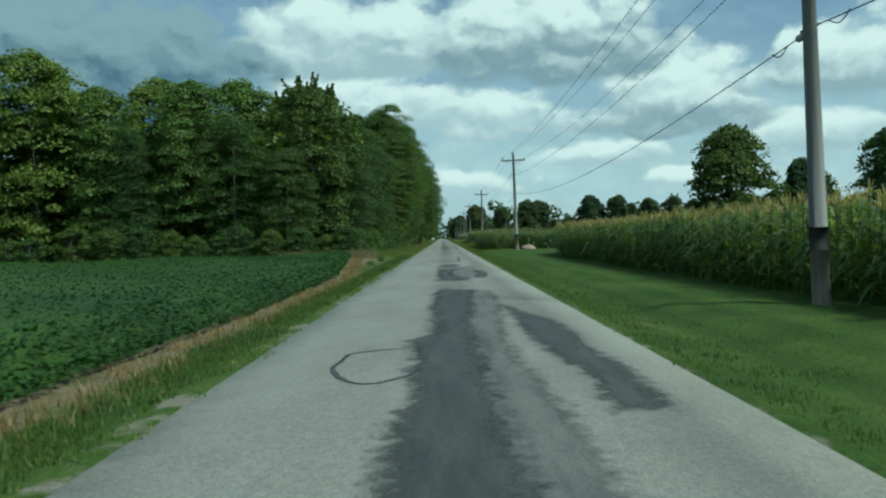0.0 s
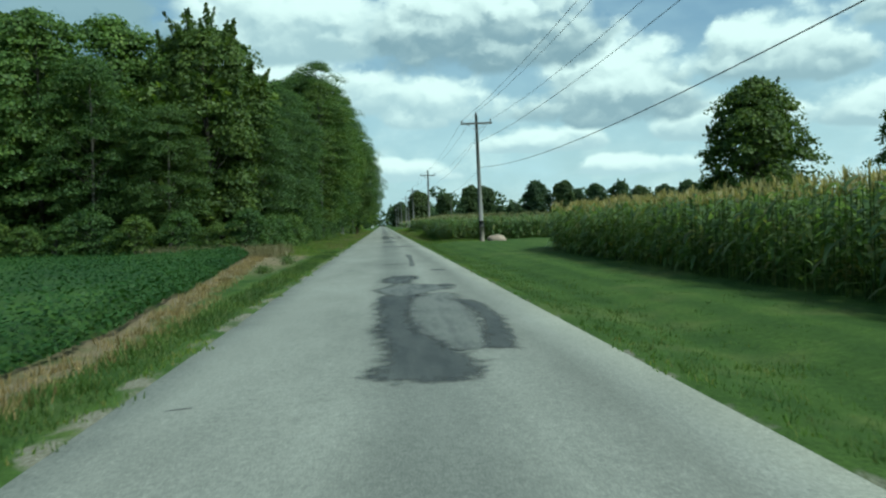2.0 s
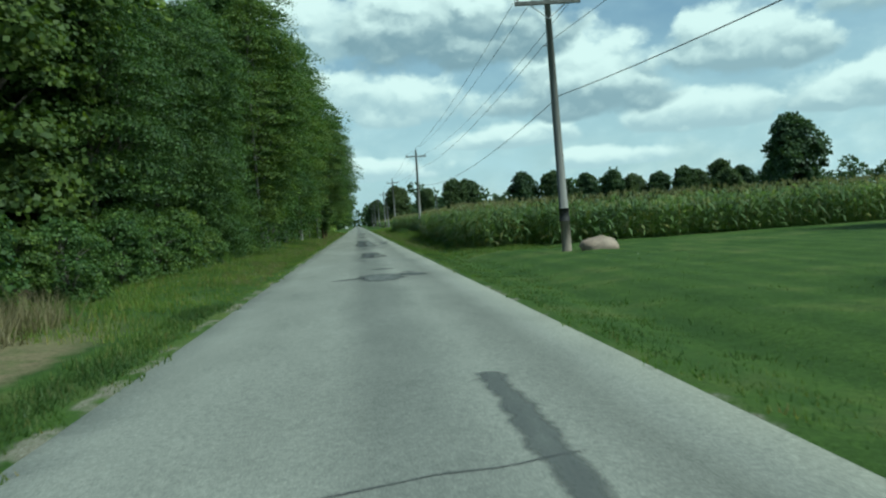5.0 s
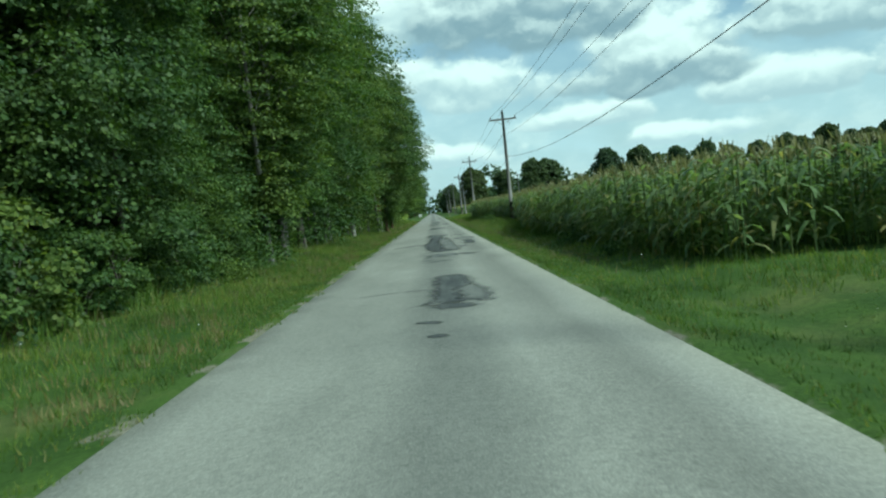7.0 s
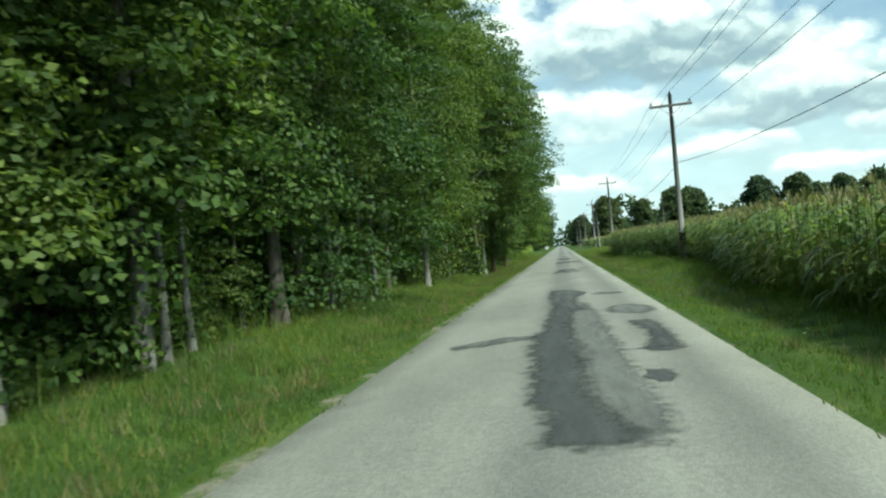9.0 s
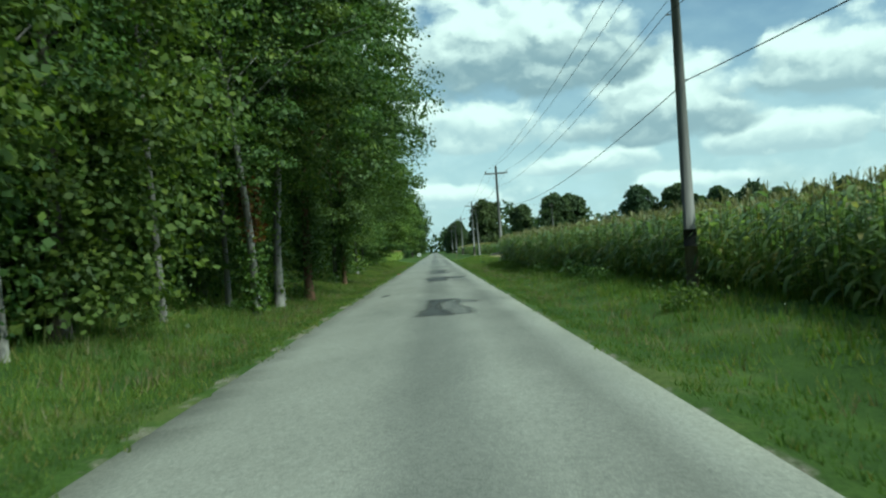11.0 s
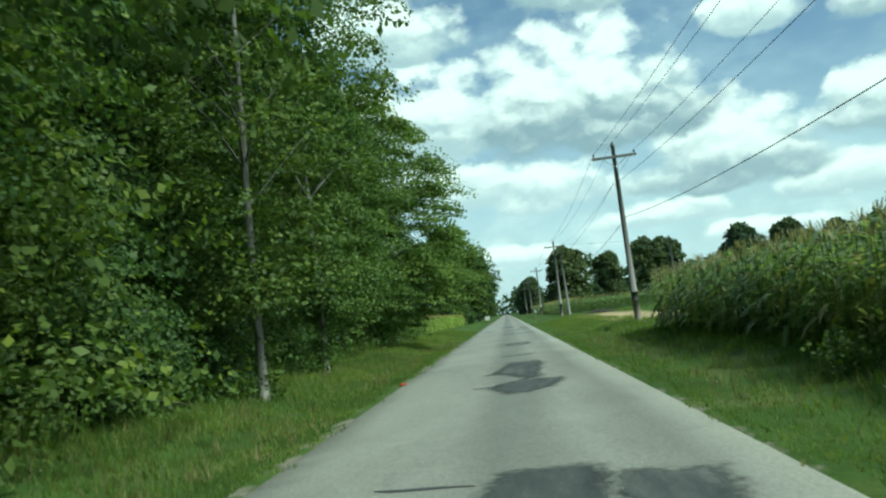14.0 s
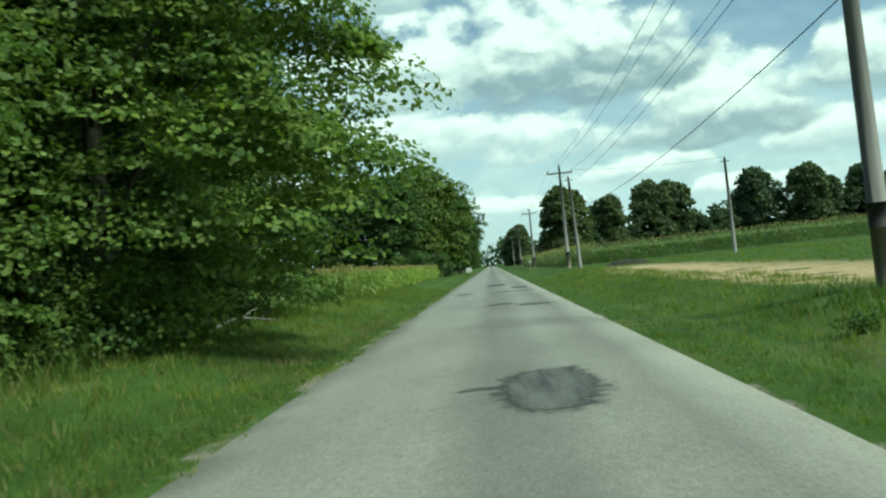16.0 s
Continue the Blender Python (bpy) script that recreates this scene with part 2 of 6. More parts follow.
def make_patch_material(name, fresh, worn, cover):
    """Tar and chippings spread over the paving: ragged where it thins out at its edge, paler where wheels have worn it."""
    m, nt, b = material(name, 0.8, 0.35)
    edge, inner = nt.nodes.new("ShaderNodeAttribute"), nt.nodes.new("ShaderNodeAttribute")
    edge.attribute_name, inner.attribute_name = "thickness", "wear"
    grains = noise_node(nt, 45, 3, 0.7)
    streaks = noise_node(nt, 1.4, 6, 0.68, stretch=(2.6, 0.4, 1))
    body = ramp(nt, streaks, [(0.3, fresh), (0.7, tuple(0.55 * a + 0.45 * c for a, c in zip(fresh, worn)))])

    def calc(op, a, c, d=None):
        n = nt.nodes.new("ShaderNodeMath")
        n.operation = op
        for k, v in enumerate((a, c, d)):
            if v is None:
                continue
            if isinstance(v, (int, float)):
                n.inputs[k].default_value = v
            else:
                nt.links.new(v, n.inputs[k])
        return n.outputs[0]

    def step(v, lo, hi):
        n = nt.nodes.new("ShaderNodeMapRange")
        n.interpolation_type = "SMOOTHSTEP"
        n.inputs["From Min"].default_value, n.inputs["From Max"].default_value = lo, hi
        nt.links.new(v, n.inputs["Value"])
        return n.outputs[0]

    rubbed = step(calc("MULTIPLY_ADD", calc("SUBTRACT", streaks, 0.5), 1.5, inner.outputs["Fac"]), 0.35, 0.95)
    col = blend(nt, rubbed, body, worn)
    col = blend(nt, 0.7, col, ramp(nt, grains, [(0.35, (0.62, 0.62, 0.62)), (0.7, (1.25, 1.25, 1.22))]), "MULTIPLY")
    nt.links.new(col, b.inputs["Base Color"])
    bump(nt, b, grains, 0.5, 0.004)
    rag = calc("MULTIPLY_ADD", calc("SUBTRACT", noise_node(nt, 4.5, 5, 0.7), 0.5), 1.5, edge.outputs["Fac"])
    crumbs = calc("MULTIPLY_ADD", calc("SUBTRACT", grains, 0.5), 0.5, rag)
    alpha = calc("MULTIPLY", step(crumbs, 0.1, 0.78), cover)
    clear, mx = nt.nodes.new("ShaderNodeBsdfTransparent"), nt.nodes.new("ShaderNodeMixShader")
    nt.links.new(alpha, mx.inputs[0])
    nt.links.new(clear.outputs[0], mx.inputs[1])
    nt.links.new(b.outputs[0], mx.inputs[2])
    nt.links.new(mx.outputs[0], nt.nodes["Material Output"].inputs["Surface"])
    return m


def make_ground_material():
    """Grass with a dry straw strip beside the bean field and bare earth by the open field."""
    m, nt, b = material("turf", 0.95, 0.1)
    tc = nt.nodes.new("ShaderNodeTexCoord")
    sep = nt.nodes.new("ShaderNodeSeparateXYZ")
    nt.links.new(tc.outputs["Object"], sep.inputs[0])
    big, fine = noise_node(nt, 0.35, 6, 0.65), noise_node(nt, 14, 5, 0.75)
    grass = ramp(nt, big, [(0.3, (0.038, 0.072, 0.018)), (0.52, (0.062, 0.105, 0.026)), (0.75, (0.13, 0.145, 0.055))])
    col = blend(nt, 0.8, grass, ramp(nt, fine, [(0.3, (0.4, 0.45, 0.4)), (0.7, (1.35, 1.3, 1.2))]), "MULTIPLY")
    stripes = nt.nodes.new("ShaderNodeTexWave")
    stripes.wave_type, stripes.bands_direction = "BANDS", "X"
    stripes.inputs["Scale"].default_value, stripes.inputs["Distortion"].default_value = 0.32, 1.5
    nt.links.new(tc.outputs["Object"], stripes.inputs["Vector"])
    col = blend(nt, 0.5, col, ramp(nt, stripes.outputs[0], [(0.2, (0.72, 0.78, 0.75)), (0.8, (1.15, 1.12, 1.0))]), "MULTIPLY")
    warp = noise_node(nt, 0.8, 5, 0.65)

    def window(out, a, b0, c, d):
        """1 between b0 and c, 0 outside a and d."""
        up, down = nt.nodes.new("ShaderNodeMapRange"), nt.nodes.new("ShaderNodeMapRange")
        for n, (p, q) in ((up, (a, b0)), (down, (d, c))):
            n.inputs["From Min"].default_value, n.inputs["From Max"].default_value = p, q
            nt.links.new(out, n.inputs["Value"])
        mul = nt.nodes.new("ShaderNodeMath")
        mul.operation = "MULTIPLY"
        nt.links.new(up.outputs[0], mul.inputs[0])
        nt.links.new(down.outputs[0], mul.inputs[1])
        return mul.outputs[0]

    def times(a, b0, k=1.0):
        n = nt.nodes.new("ShaderNodeMath")
        n.operation = "MULTIPLY"
        nt.links.new(a, n.inputs[0])
        nt.links.new(b0, n.inputs[1])
        return n.outputs[0]

    wx = nt.nodes.new("ShaderNodeMath")
    wx.operation = "MULTIPLY_ADD"
    nt.links.new(warp, wx.inputs[0])
    wx.inputs[1].default_value = 1.6
    nt.links.new(sep.outputs[0], wx.inputs[2])
    straw = ramp(nt, fine, [(0.3, (0.11, 0.085, 0.05)), (0.7, (0.26, 0.21, 0.13))])
    sharp = ramp(nt, warp, [(0.38, (0.35, 0.35, 0.35)), (0.5, (1, 1, 1))])
    shift = nt.nodes.new("ShaderNodeMapRange")
    for key, v in (("From Min", 30), ("From Max", 60), ("To Min", 0.0), ("To Max", 2.2)):
        shift.inputs[key].default_value = v
    nt.links.new(sep.outputs[1], shift.inputs["Value"])
    sx = nt.nodes.new("ShaderNodeMath")
    sx.operation = "ADD"
    nt.links.new(wx.outputs[0], sx.inputs[0])
    nt.links.new(shift.outputs[0], sx.inputs[1])
    strip = times(times(window(sx.outputs[0], -4.6, -4.1, -2.75, -2.55), window(sep.outputs[1], -60, -50, 60, 66)), sharp)
    col = blend(nt, strip, col, straw)
    corner = times(times(window(wx.outputs[0], -8.6, -7.0, -3.3, -2.9), window(sep.outputs[1], 44, 52, 60, 66)), sharp)
    col = blend(nt, corner, col, straw)
    earth = ramp(nt, fine, [(0.3, (0.3, 0.22, 0.12)), (0.7, (0.5, 0.39, 0.23))])
    bare = times(times(window(wx.outputs[0], 6.9, 7.4, 10.5, 13), window(sep.outputs[1], 192, 196, 226, 236)), ramp(nt, warp, [(0.36, (0, 0, 0)), (0.46, (1, 1, 1))]))
    col = blend(nt, bare, col, earth)
    soil = ramp(nt, fine, [(0.3, (0.05, 0.038, 0.024)), (0.7, (0.11, 0.085, 0.05))])
    floor = times(window(wx.outputs[0], -46, -40, -7.0, -5.4), window(sep.outputs[1], 64, 70, 204, 210))
    col = blend(nt, floor, col, soil)
    # gravelly crumbling shoulder next to the paving
    grit = ramp(nt, noise_node(nt, 40, 2, 0.6), [(0.35, (0.12, 0.11, 0.075)), (0.7, (0.28, 0.265, 0.21))])
    ex = nt.nodes.new("ShaderNodeMath")
    ex.operation = "MULTIPLY_ADD"
    nt.links.new(noise_node(nt, 1.7, 4, 0.6), ex.inputs[0])
    ex.inputs[1].default_value = 0.5
    nt.links.new(sep.outputs[0], ex.inputs[2])
    edge = times(times(window(ex.outputs[0], -2.36, -2.28, 2.6, 2.66), ramp(nt, noise_node(nt, 1.1, 4, 0.6), [(0.5, (0.0, 0.0, 0.0)), (0.6, (1, 1, 1))])), window(sep.outputs[1], -100, -90, 300, 330))
    col = blend(nt, edge, col, grit)
    nt.links.new(col, b.inputs["Base Color"])
    bump(nt, b, fine, 0.7, 0.04)
    return m


M_ROAD, M_GROUND = make_road_material(), make_ground_material()
M_PATCH = make_patch_material("tar_patch", (0.036, 0.04, 0.041), (0.15, 0.155, 0.144), 0.96)
M_WASH = make_patch_material("thin_tar_wash", (0.085, 0.09, 0.088), (0.2, 0.204, 0.185), 0.8)
M_TAR = plain_material("crack_tar", (0.04, 0.042, 0.045), (0.08, 0.08, 0.08), 3, 0.7)
M_BARK = plain_material("grey_bark", (0.07, 0.062, 0.05), (0.19, 0.17, 0.14), 3, 0.95, 0.02, 0.1, (1, 1, 0.2))
M_PALE_BARK = plain_material("pale_bark", (0.08, 0.075, 0.065), (0.36, 0.345, 0.31), 3.4, 0.95, 0.04, 0.1, (1, 1, 0.25))
M_RED_BARK = plain_material("reddish_bark", (0.06, 0.045, 0.03), (0.22, 0.125, 0.075), 3, 0.95, 0.02, 0.1, (1, 1, 0.2))
M_POLE = plain_material("weathered_pole", (0.13, 0.125, 0.115), (0.29, 0.28, 0.26), 2.5, 0.9, 0.006, 0.15, (2, 2, 0.08))
M_POLE_FOOT = plain_material("pale_pole_foot", (0.18, 0.145, 0.115), (0.34, 0.29, 0.24), 2.5, 0.9, 0.006, 0.15, (2, 2, 0.1))
M_BAND = plain_material("black_wrap", (0.015, 0.015, 0.017), (0.045, 0.043, 0.04), 6, 0.7)
M_WIRE = plain_material("cable_black", (0.02, 0.02, 0.022), (0.05, 0.05, 0.05), 4, 0.6)
M_GLASSY = plain_material("brown_porcelain", (0.09, 0.05, 0.035), (0.14, 0.085, 0.06), 5, 0.25, 0, 0.5)
M_STEEL = plain_material("galvanised_steel", (0.4, 0.41, 0.42), (0.55, 0.56, 0.57), 6, 0.45, 0, 0.5, None, 0.8)
M_STONE = plain_material("pink_grey_stone", (0.25, 0.185, 0.14), (0.43, 0.34, 0.27), 1.6, 0.9, 0.03, 0.2)
M_WHITE = plain_material("white_paint", (0.7, 0.7, 0.68), (0.82, 0.82, 0.8), 3, 0.5)
M_SIDING = plain_material("grey_siding", (0.42, 0.44, 0.46), (0.55, 0.56, 0.58), 1.0, 0.7)
M_SHINGLE = plain_material("grey_shingle", (0.1, 0.1, 0.11), (0.17, 0.17, 0.18), 2.0, 0.9)
M_DARK_GLASS = plain_material("dark_pane", (0.02, 0.025, 0.03), (0.03, 0.035, 0.04), 2.0, 0.08, 0, 0.6)
M_RED = plain_material("red_plastic", (0.5, 0.03, 0.02), (0.65, 0.06, 0.04), 6, 0.4)
M_MULCH = plain_material("dark_mulch", (0.02, 0.018, 0.015), (0.06, 0.05, 0.04), 5, 0.95, 0.05)
M_WOOD_POST = plain_material("weathered_wood", (0.22, 0.17, 0.11), (0.38, 0.31, 0.22), 5, 0.9, 0.004, 0.2, (1, 1, 0.2))
M_LEAF = leaf_material("leaf_green", (0.05, 0.092, 0.031), (0.112, 0.172, 0.056), 0.4, (0.15, 0.21, 0.055), 0.8)
M_LEAF_DARK = leaf_material("leaf_dark_green", (0.044, 0.08, 0.031), (0.096, 0.148, 0.05), 0.38, (0.1, 0.15, 0.04), 0.8)
M_LEAF_PALE = leaf_material("leaf_pale_green", (0.088, 0.14, 0.042), (0.172, 0.245, 0.074), 0.42, (0.2, 0.26, 0.075), 0.8)
# distance haze painted in as a bluish leaf colour for far trees
M_LEAF_HAZED = leaf_material("leaf_hazed_green", (0.052, 0.082, 0.048), (0.092, 0.132, 0.074), 0.36, (0.11, 0.15, 0.08), 0.3)
M_LEAF_RED = leaf_material("creeper_red", (0.1, 0.03, 0.015), (0.2, 0.09, 0.03), 0.3, (0.1, 0.15, 0.03), 0.5)
M_CORN = leaf_material("corn_leaf", (0.1, 0.155, 0.06), (0.2, 0.275, 0.12), 0.5, (0.23, 0.22, 0.1), 0.25, 0.4, 0.0)
# ripening corn: yellower tips, and leaf colours raised to stand for stronger light
M_CORN_RIPE_LIT = leaf_material("ripening_corn_leaf_lit", (0.14, 0.205, 0.095), (0.26, 0.34, 0.18), 0.5, (0.35, 0.315, 0.155), 0.25, 0.36, 0.0)
# young corn: bright yellow-green puts the sun on the gap into the colour
M_YOUNG_SUNLIT = leaf_material("young_corn_leaf_sunlit", (0.17, 0.25, 0.06), (0.29, 0.37, 0.11), 0.42, (0.36, 0.39, 0.15), 0.25, 0.55, 0.0)
M_TASSEL = leaf_material("corn_tassel", (0.24, 0.2, 0.1), (0.38, 0.33, 0.18), 0.35)
M_DRY = leaf_material("dry_straw", (0.13, 0.105, 0.06), (0.27, 0.22, 0.13), 0.3)
M_GRASS = leaf_material("grass_blade", (0.09, 0.155, 0.038), (0.185, 0.265, 0.068), 0.5, (0.3, 0.25, 0.12), 0.3, 0.55, 0.5)
M_LAWN = leaf_material("lawn_blade", (0.058, 0.106, 0.028), (0.125, 0.185, 0.05), 0.38, (0.2, 0.2, 0.08), 0.3, 0.55, 0.0)
M_BEAN = leaf_material("bean_leaf", (0.036, 0.085, 0.023), (0.052, 0.108, 0.029), 0.3, (0.065, 0.125, 0.033), 0.3)
M_FLOWER = plain_material("white_petal", (0.7, 0.7, 0.66), (0.85, 0.85, 0.8), 3, 0.8)

# ---------------------------------------------------------------- helpers for building


def mesh_object(name, verts, faces, mats, parent=None, mat_index=None, smooth=False):
    """One mesh object from arrays; faces: list of equal-size or mixed tuples, or an (n, k) array."""
    me = bpy.data.meshes.new(name)
    verts = np.asarray(verts, dtype=np.float32).reshape(-1, 3)
    if isinstance(faces, np.ndarray):
        n, k = faces.shape
        me.vertices.add(len(verts))
        me.vertices.foreach_set("co", verts.ravel())
        me.loops.add(n * k)
        me.loops.foreach_set("vertex_index", faces.astype(np.int32).ravel())
        me.polygons.add(n)
        me.polygons.foreach_set("loop_start", np.arange(0, n * k, k, dtype=np.int32))
        if mat_index is not None:
            me.polygons.foreach_set("material_index", np.asarray(mat_index, dtype=np.int32))
        me.update(calc_edges=True)
    else:
        me.from_pydata(verts.tolist(), [], faces)
        if mat_index is not None:
            me.polygons.foreach_set("material_index", np.asarray(mat_index, dtype=np.int32))
    for m in mats if isinstance(mats, (list, tuple)) else [mats]:
        me.materials.append(m)
    if smooth:
        me.polygons.foreach_set("use_smooth", np.ones(len(me.polygons), dtype=bool))
    ob = new(name, me)
    if parent:
        ob.parent = parent
    return ob


def part(name, bm, mat, parent=None, label="", smooth=False):
    me = bpy.data.meshes.new(name)
    bm.to_mesh(me)
    bm.free()
    me.materials.append(mat)
    if smooth:
        me.polygons.foreach_set("use_smooth", np.ones(len(me.polygons), dtype=bool))
    ob = new(name, me)
    ob.parent = parent
    return tagged(ob, label)


def tube(points, radii, sides=8, cap=True):
    """Vertices and faces of a tapered round bar along points."""
    pts = [Vector(p) for p in points]
    verts, faces = [], []
    for i, p in enumerate(pts):
        d = (pts[min(i + 1, len(pts) - 1)] - pts[max(i - 1, 0)]).normalized()
        side = d.cross(Vector((0, 1, 0)) if abs(d.z) > 0.5 else Vector((0, 0, 1))).normalized()
        up = side.cross(d)
        for k in range(sides):
            a = 2 * math.pi * k / sides
            verts.append(p + (math.cos(a) * side + math.sin(a) * up) * float(radii[i]))
    for i in range(len(pts) - 1):
        for k in range(sides):
            a, b = i * sides + k, i * sides + (k + 1) % sides
            faces.append((a, b, b + sides, a + sides))
    if cap:
        faces.append(tuple(range(sides)))
        faces.append(tuple(range(len(verts) - 1, len(verts) - 1 - sides, -1)))
    return verts, faces


def join(pieces):
    verts, faces = [], []
    for v, f in pieces:
        n = len(verts)
        verts += list(v)
        faces += [tuple(i + n for i in q) for q in f]
    return verts, faces


def bar(name, points, radii, mat, parent=None, sides=8, label="", smooth=True):
    v, f = tube(points, radii, sides)
    return tagged(mesh_object(name, [tuple(q) for q in v], f, mat, parent, smooth=smooth), label)


def box_bm(sx, sy, sz, at=(0, 0, 0), bevel=0.0, turn=(0, 0, 0)):
    bm = bmesh.new()
    bmesh.ops.create_cube(bm, size=1, matrix=pose(*at, *turn) @ Matrix.Diagonal((sx, sy, sz, 1)))
    if bevel:
        bmesh.ops.bevel(bm, geom=bm.edges[:], offset=bevel, segments=2, affect="EDGES")
    return bm


def smoothstep(a, b, x):
    t = np.clip((np.asarray(x, float) - a) / (b - a), 0, 1)
    return t * t * (3 - 2 * t)


def ground_z(x, y):
    """Height of the land: shallow ditch beside the paving, banks a little higher."""
    x, y = np.asarray(x, float), np.asarray(y, float)
    off = np.abs(x) - 2.5
    ditch = -0.14 * np.exp(-((off - 1.3) / 0.7) ** 2) * smoothstep(0, 0.5, off)
    rise_r = np.interp(y, [0, 40, 55, 70, 77, 83, 92, 112, 130, 150, 170, 200], [0.0, -0.05, 0.0, 0.06, 0.06, -0.05, -0.05, -0.05, 0.12, 0.2, 0.24, 0.26])
    rise_l = 0.05 + 0.3 * smoothstep(75, 130, y)
    rise = np.where(x > 0, rise_r * smoothstep(1.4, 4.0, off), rise_l * smoothstep(0.8, 3.2, off))
    ditch = np.where(x > 0, ditch * (1 - 0.6 * smoothstep(120, 170, y)), ditch * 0.25)
    z = -0.03 * smoothstep(0, 0.25, off) + ditch + rise
    bumps = 0.03 * np.sin(x * 1.7 + y * 0.9) * np.sin(y * 1.3 - x * 0.6) + 0.02 * np.sin(x * 4.1 + 2) * np.sin(y * 3.7)
    return z + bumps * smoothstep(0.4, 1.2, off)


rng = np.random.default_rng(7)


def cards(centres, size, spread_up=0.5, aspect=1.0, generator=None, facing=None):
    """Small pointed leaves (two triangles each, folded along the middle) at centres, loosely facing up and outwards."""
    g = generator or rng
    n = len(centres)
    nrm = g.normal(size=(n, 3))
    if facing is None:
        nrm[:, 2] = np.abs(nrm[:, 2]) + spread_up
    else:
        nrm = facing + 0.55 * nrm
    nrm /= np.linalg.norm(nrm, axis=1)[:, None]
    t = np.cross(nrm, g.normal(size=(n, 3)))
    t /= np.linalg.norm(t, axis=1)[:, None]
    u = np.cross(nrm, t)
    s = (size * g.uniform(0.6, 1.4, n))[:, None]
    a, b = centres - t * s, centres + t * s
    c, d = centres + u * s * 0.55 * aspect - nrm * s * 0.2, centres - u * s * 0.55 * aspect - nrm * s * 0.2
    verts = np.stack([a, c, b, d], 1).reshape(-1, 3)
    faces = np.arange(4 * n).reshape(-1, 4)
    return verts, faces

# ---------------------------------------------------------------- ground and road


def graded(lo, hi, near_lo, near_hi, fine, growth=1.35):
    """Steps that are fine in the near stretch and grow away from it."""
    mid = list(np.arange(near_lo, near_hi + 1e-6, fine))
    out, s, v = [], fine, near_hi
    while v < hi:
        s *= growth
        v = min(v + s, hi)
        out.append(v)
    back, s, v = [], fine, near_lo
    while v > lo:
        s *= growth
        v = max(v - s, lo)
        back.append(v)
    return np.array(back[::-1] + mid + out)


def make_ground():
    xs = graded(-3000, 3000, -12, 12, 0.4)
    ys = graded(-1500, 4000, -4, 215, 1.0)
    X, Y = np.meshgrid(xs, ys)
    Z = ground_z(X, Y)
    Z[np.abs(X) < 2.35] = -0.12
    n, k = X.shape
    idx = np.arange(n * k).reshape(n, k)
    faces = np.stack([idx[:-1, :-1], idx[:-1, 1:], idx[1:, 1:], idx[1:, :-1]], -1).reshape(-1, 4)
    ob = mesh_object("ground", np.stack([X, Y, Z], -1).reshape(-1, 3), faces, M_GROUND, smooth=True)
    tagged(ob, "flat farmland turf with a dry straw strip and bare earth", "ground", kind="structure")


def wobble(y, seed, amp):
    r = 0.0
    for f, a in ((0.35, 0.5), (1.3, 0.3), (3.7, 0.25), (8.1, 0.15)):
        r = r + a * np.sin(y * f + seed * (1.7 + f))
    return amp * r


def make_road():
    ys = graded(-300, 2500, -4, 215, 0.2, 1.25)
    left = -2.5 + wobble(ys, 1, 0.13) + 0.07 * np.sign(np.sin(ys * 5.3 + 3 * np.sin(ys * 0.7))) * (np.abs(np.sin(ys * 0.21)) > 0.55)
    right = 2.5 + wobble(ys, 4, 0.10)
    cols = 9
    X = np.stack([left + (right - left) * k / (cols - 1) for k in range(cols)], 1)
    Y = np.repeat(ys[:, None], cols, 1)
    Z = 0.05 * (1 - (X / 2.5) ** 2) - 0.02
    top = np.stack([X, Y, Z], -1)
    low_l, low_r = top[:, :1].copy(), top[:, -1:].copy()
    low_l[..., 2] -= 0.12
    low_r[..., 2] -= 0.12
    low_l[..., 0] -= 0.05
    low_r[..., 0] += 0.05
    V = np.concatenate([low_l, top, low_r], 1)
    n, k = V.shape[:2]
    idx = np.arange(n * k).reshape(n, k)
    faces = np.stack([idx[:-1, :-1], idx[:-1, 1:], idx[1:, 1:], idx[1:, :-1]], -1).reshape(-1, 4)
    ob = mesh_object("road", V.reshape(-1, 3), faces, M_ROAD)
    return tagged(ob, "narrow grey chip-seal country road with dark tar patches", "road", kind="structure")


def crown_z(x):
    return 0.05 * (1 - (x / 2.5) ** 2) - 0.02


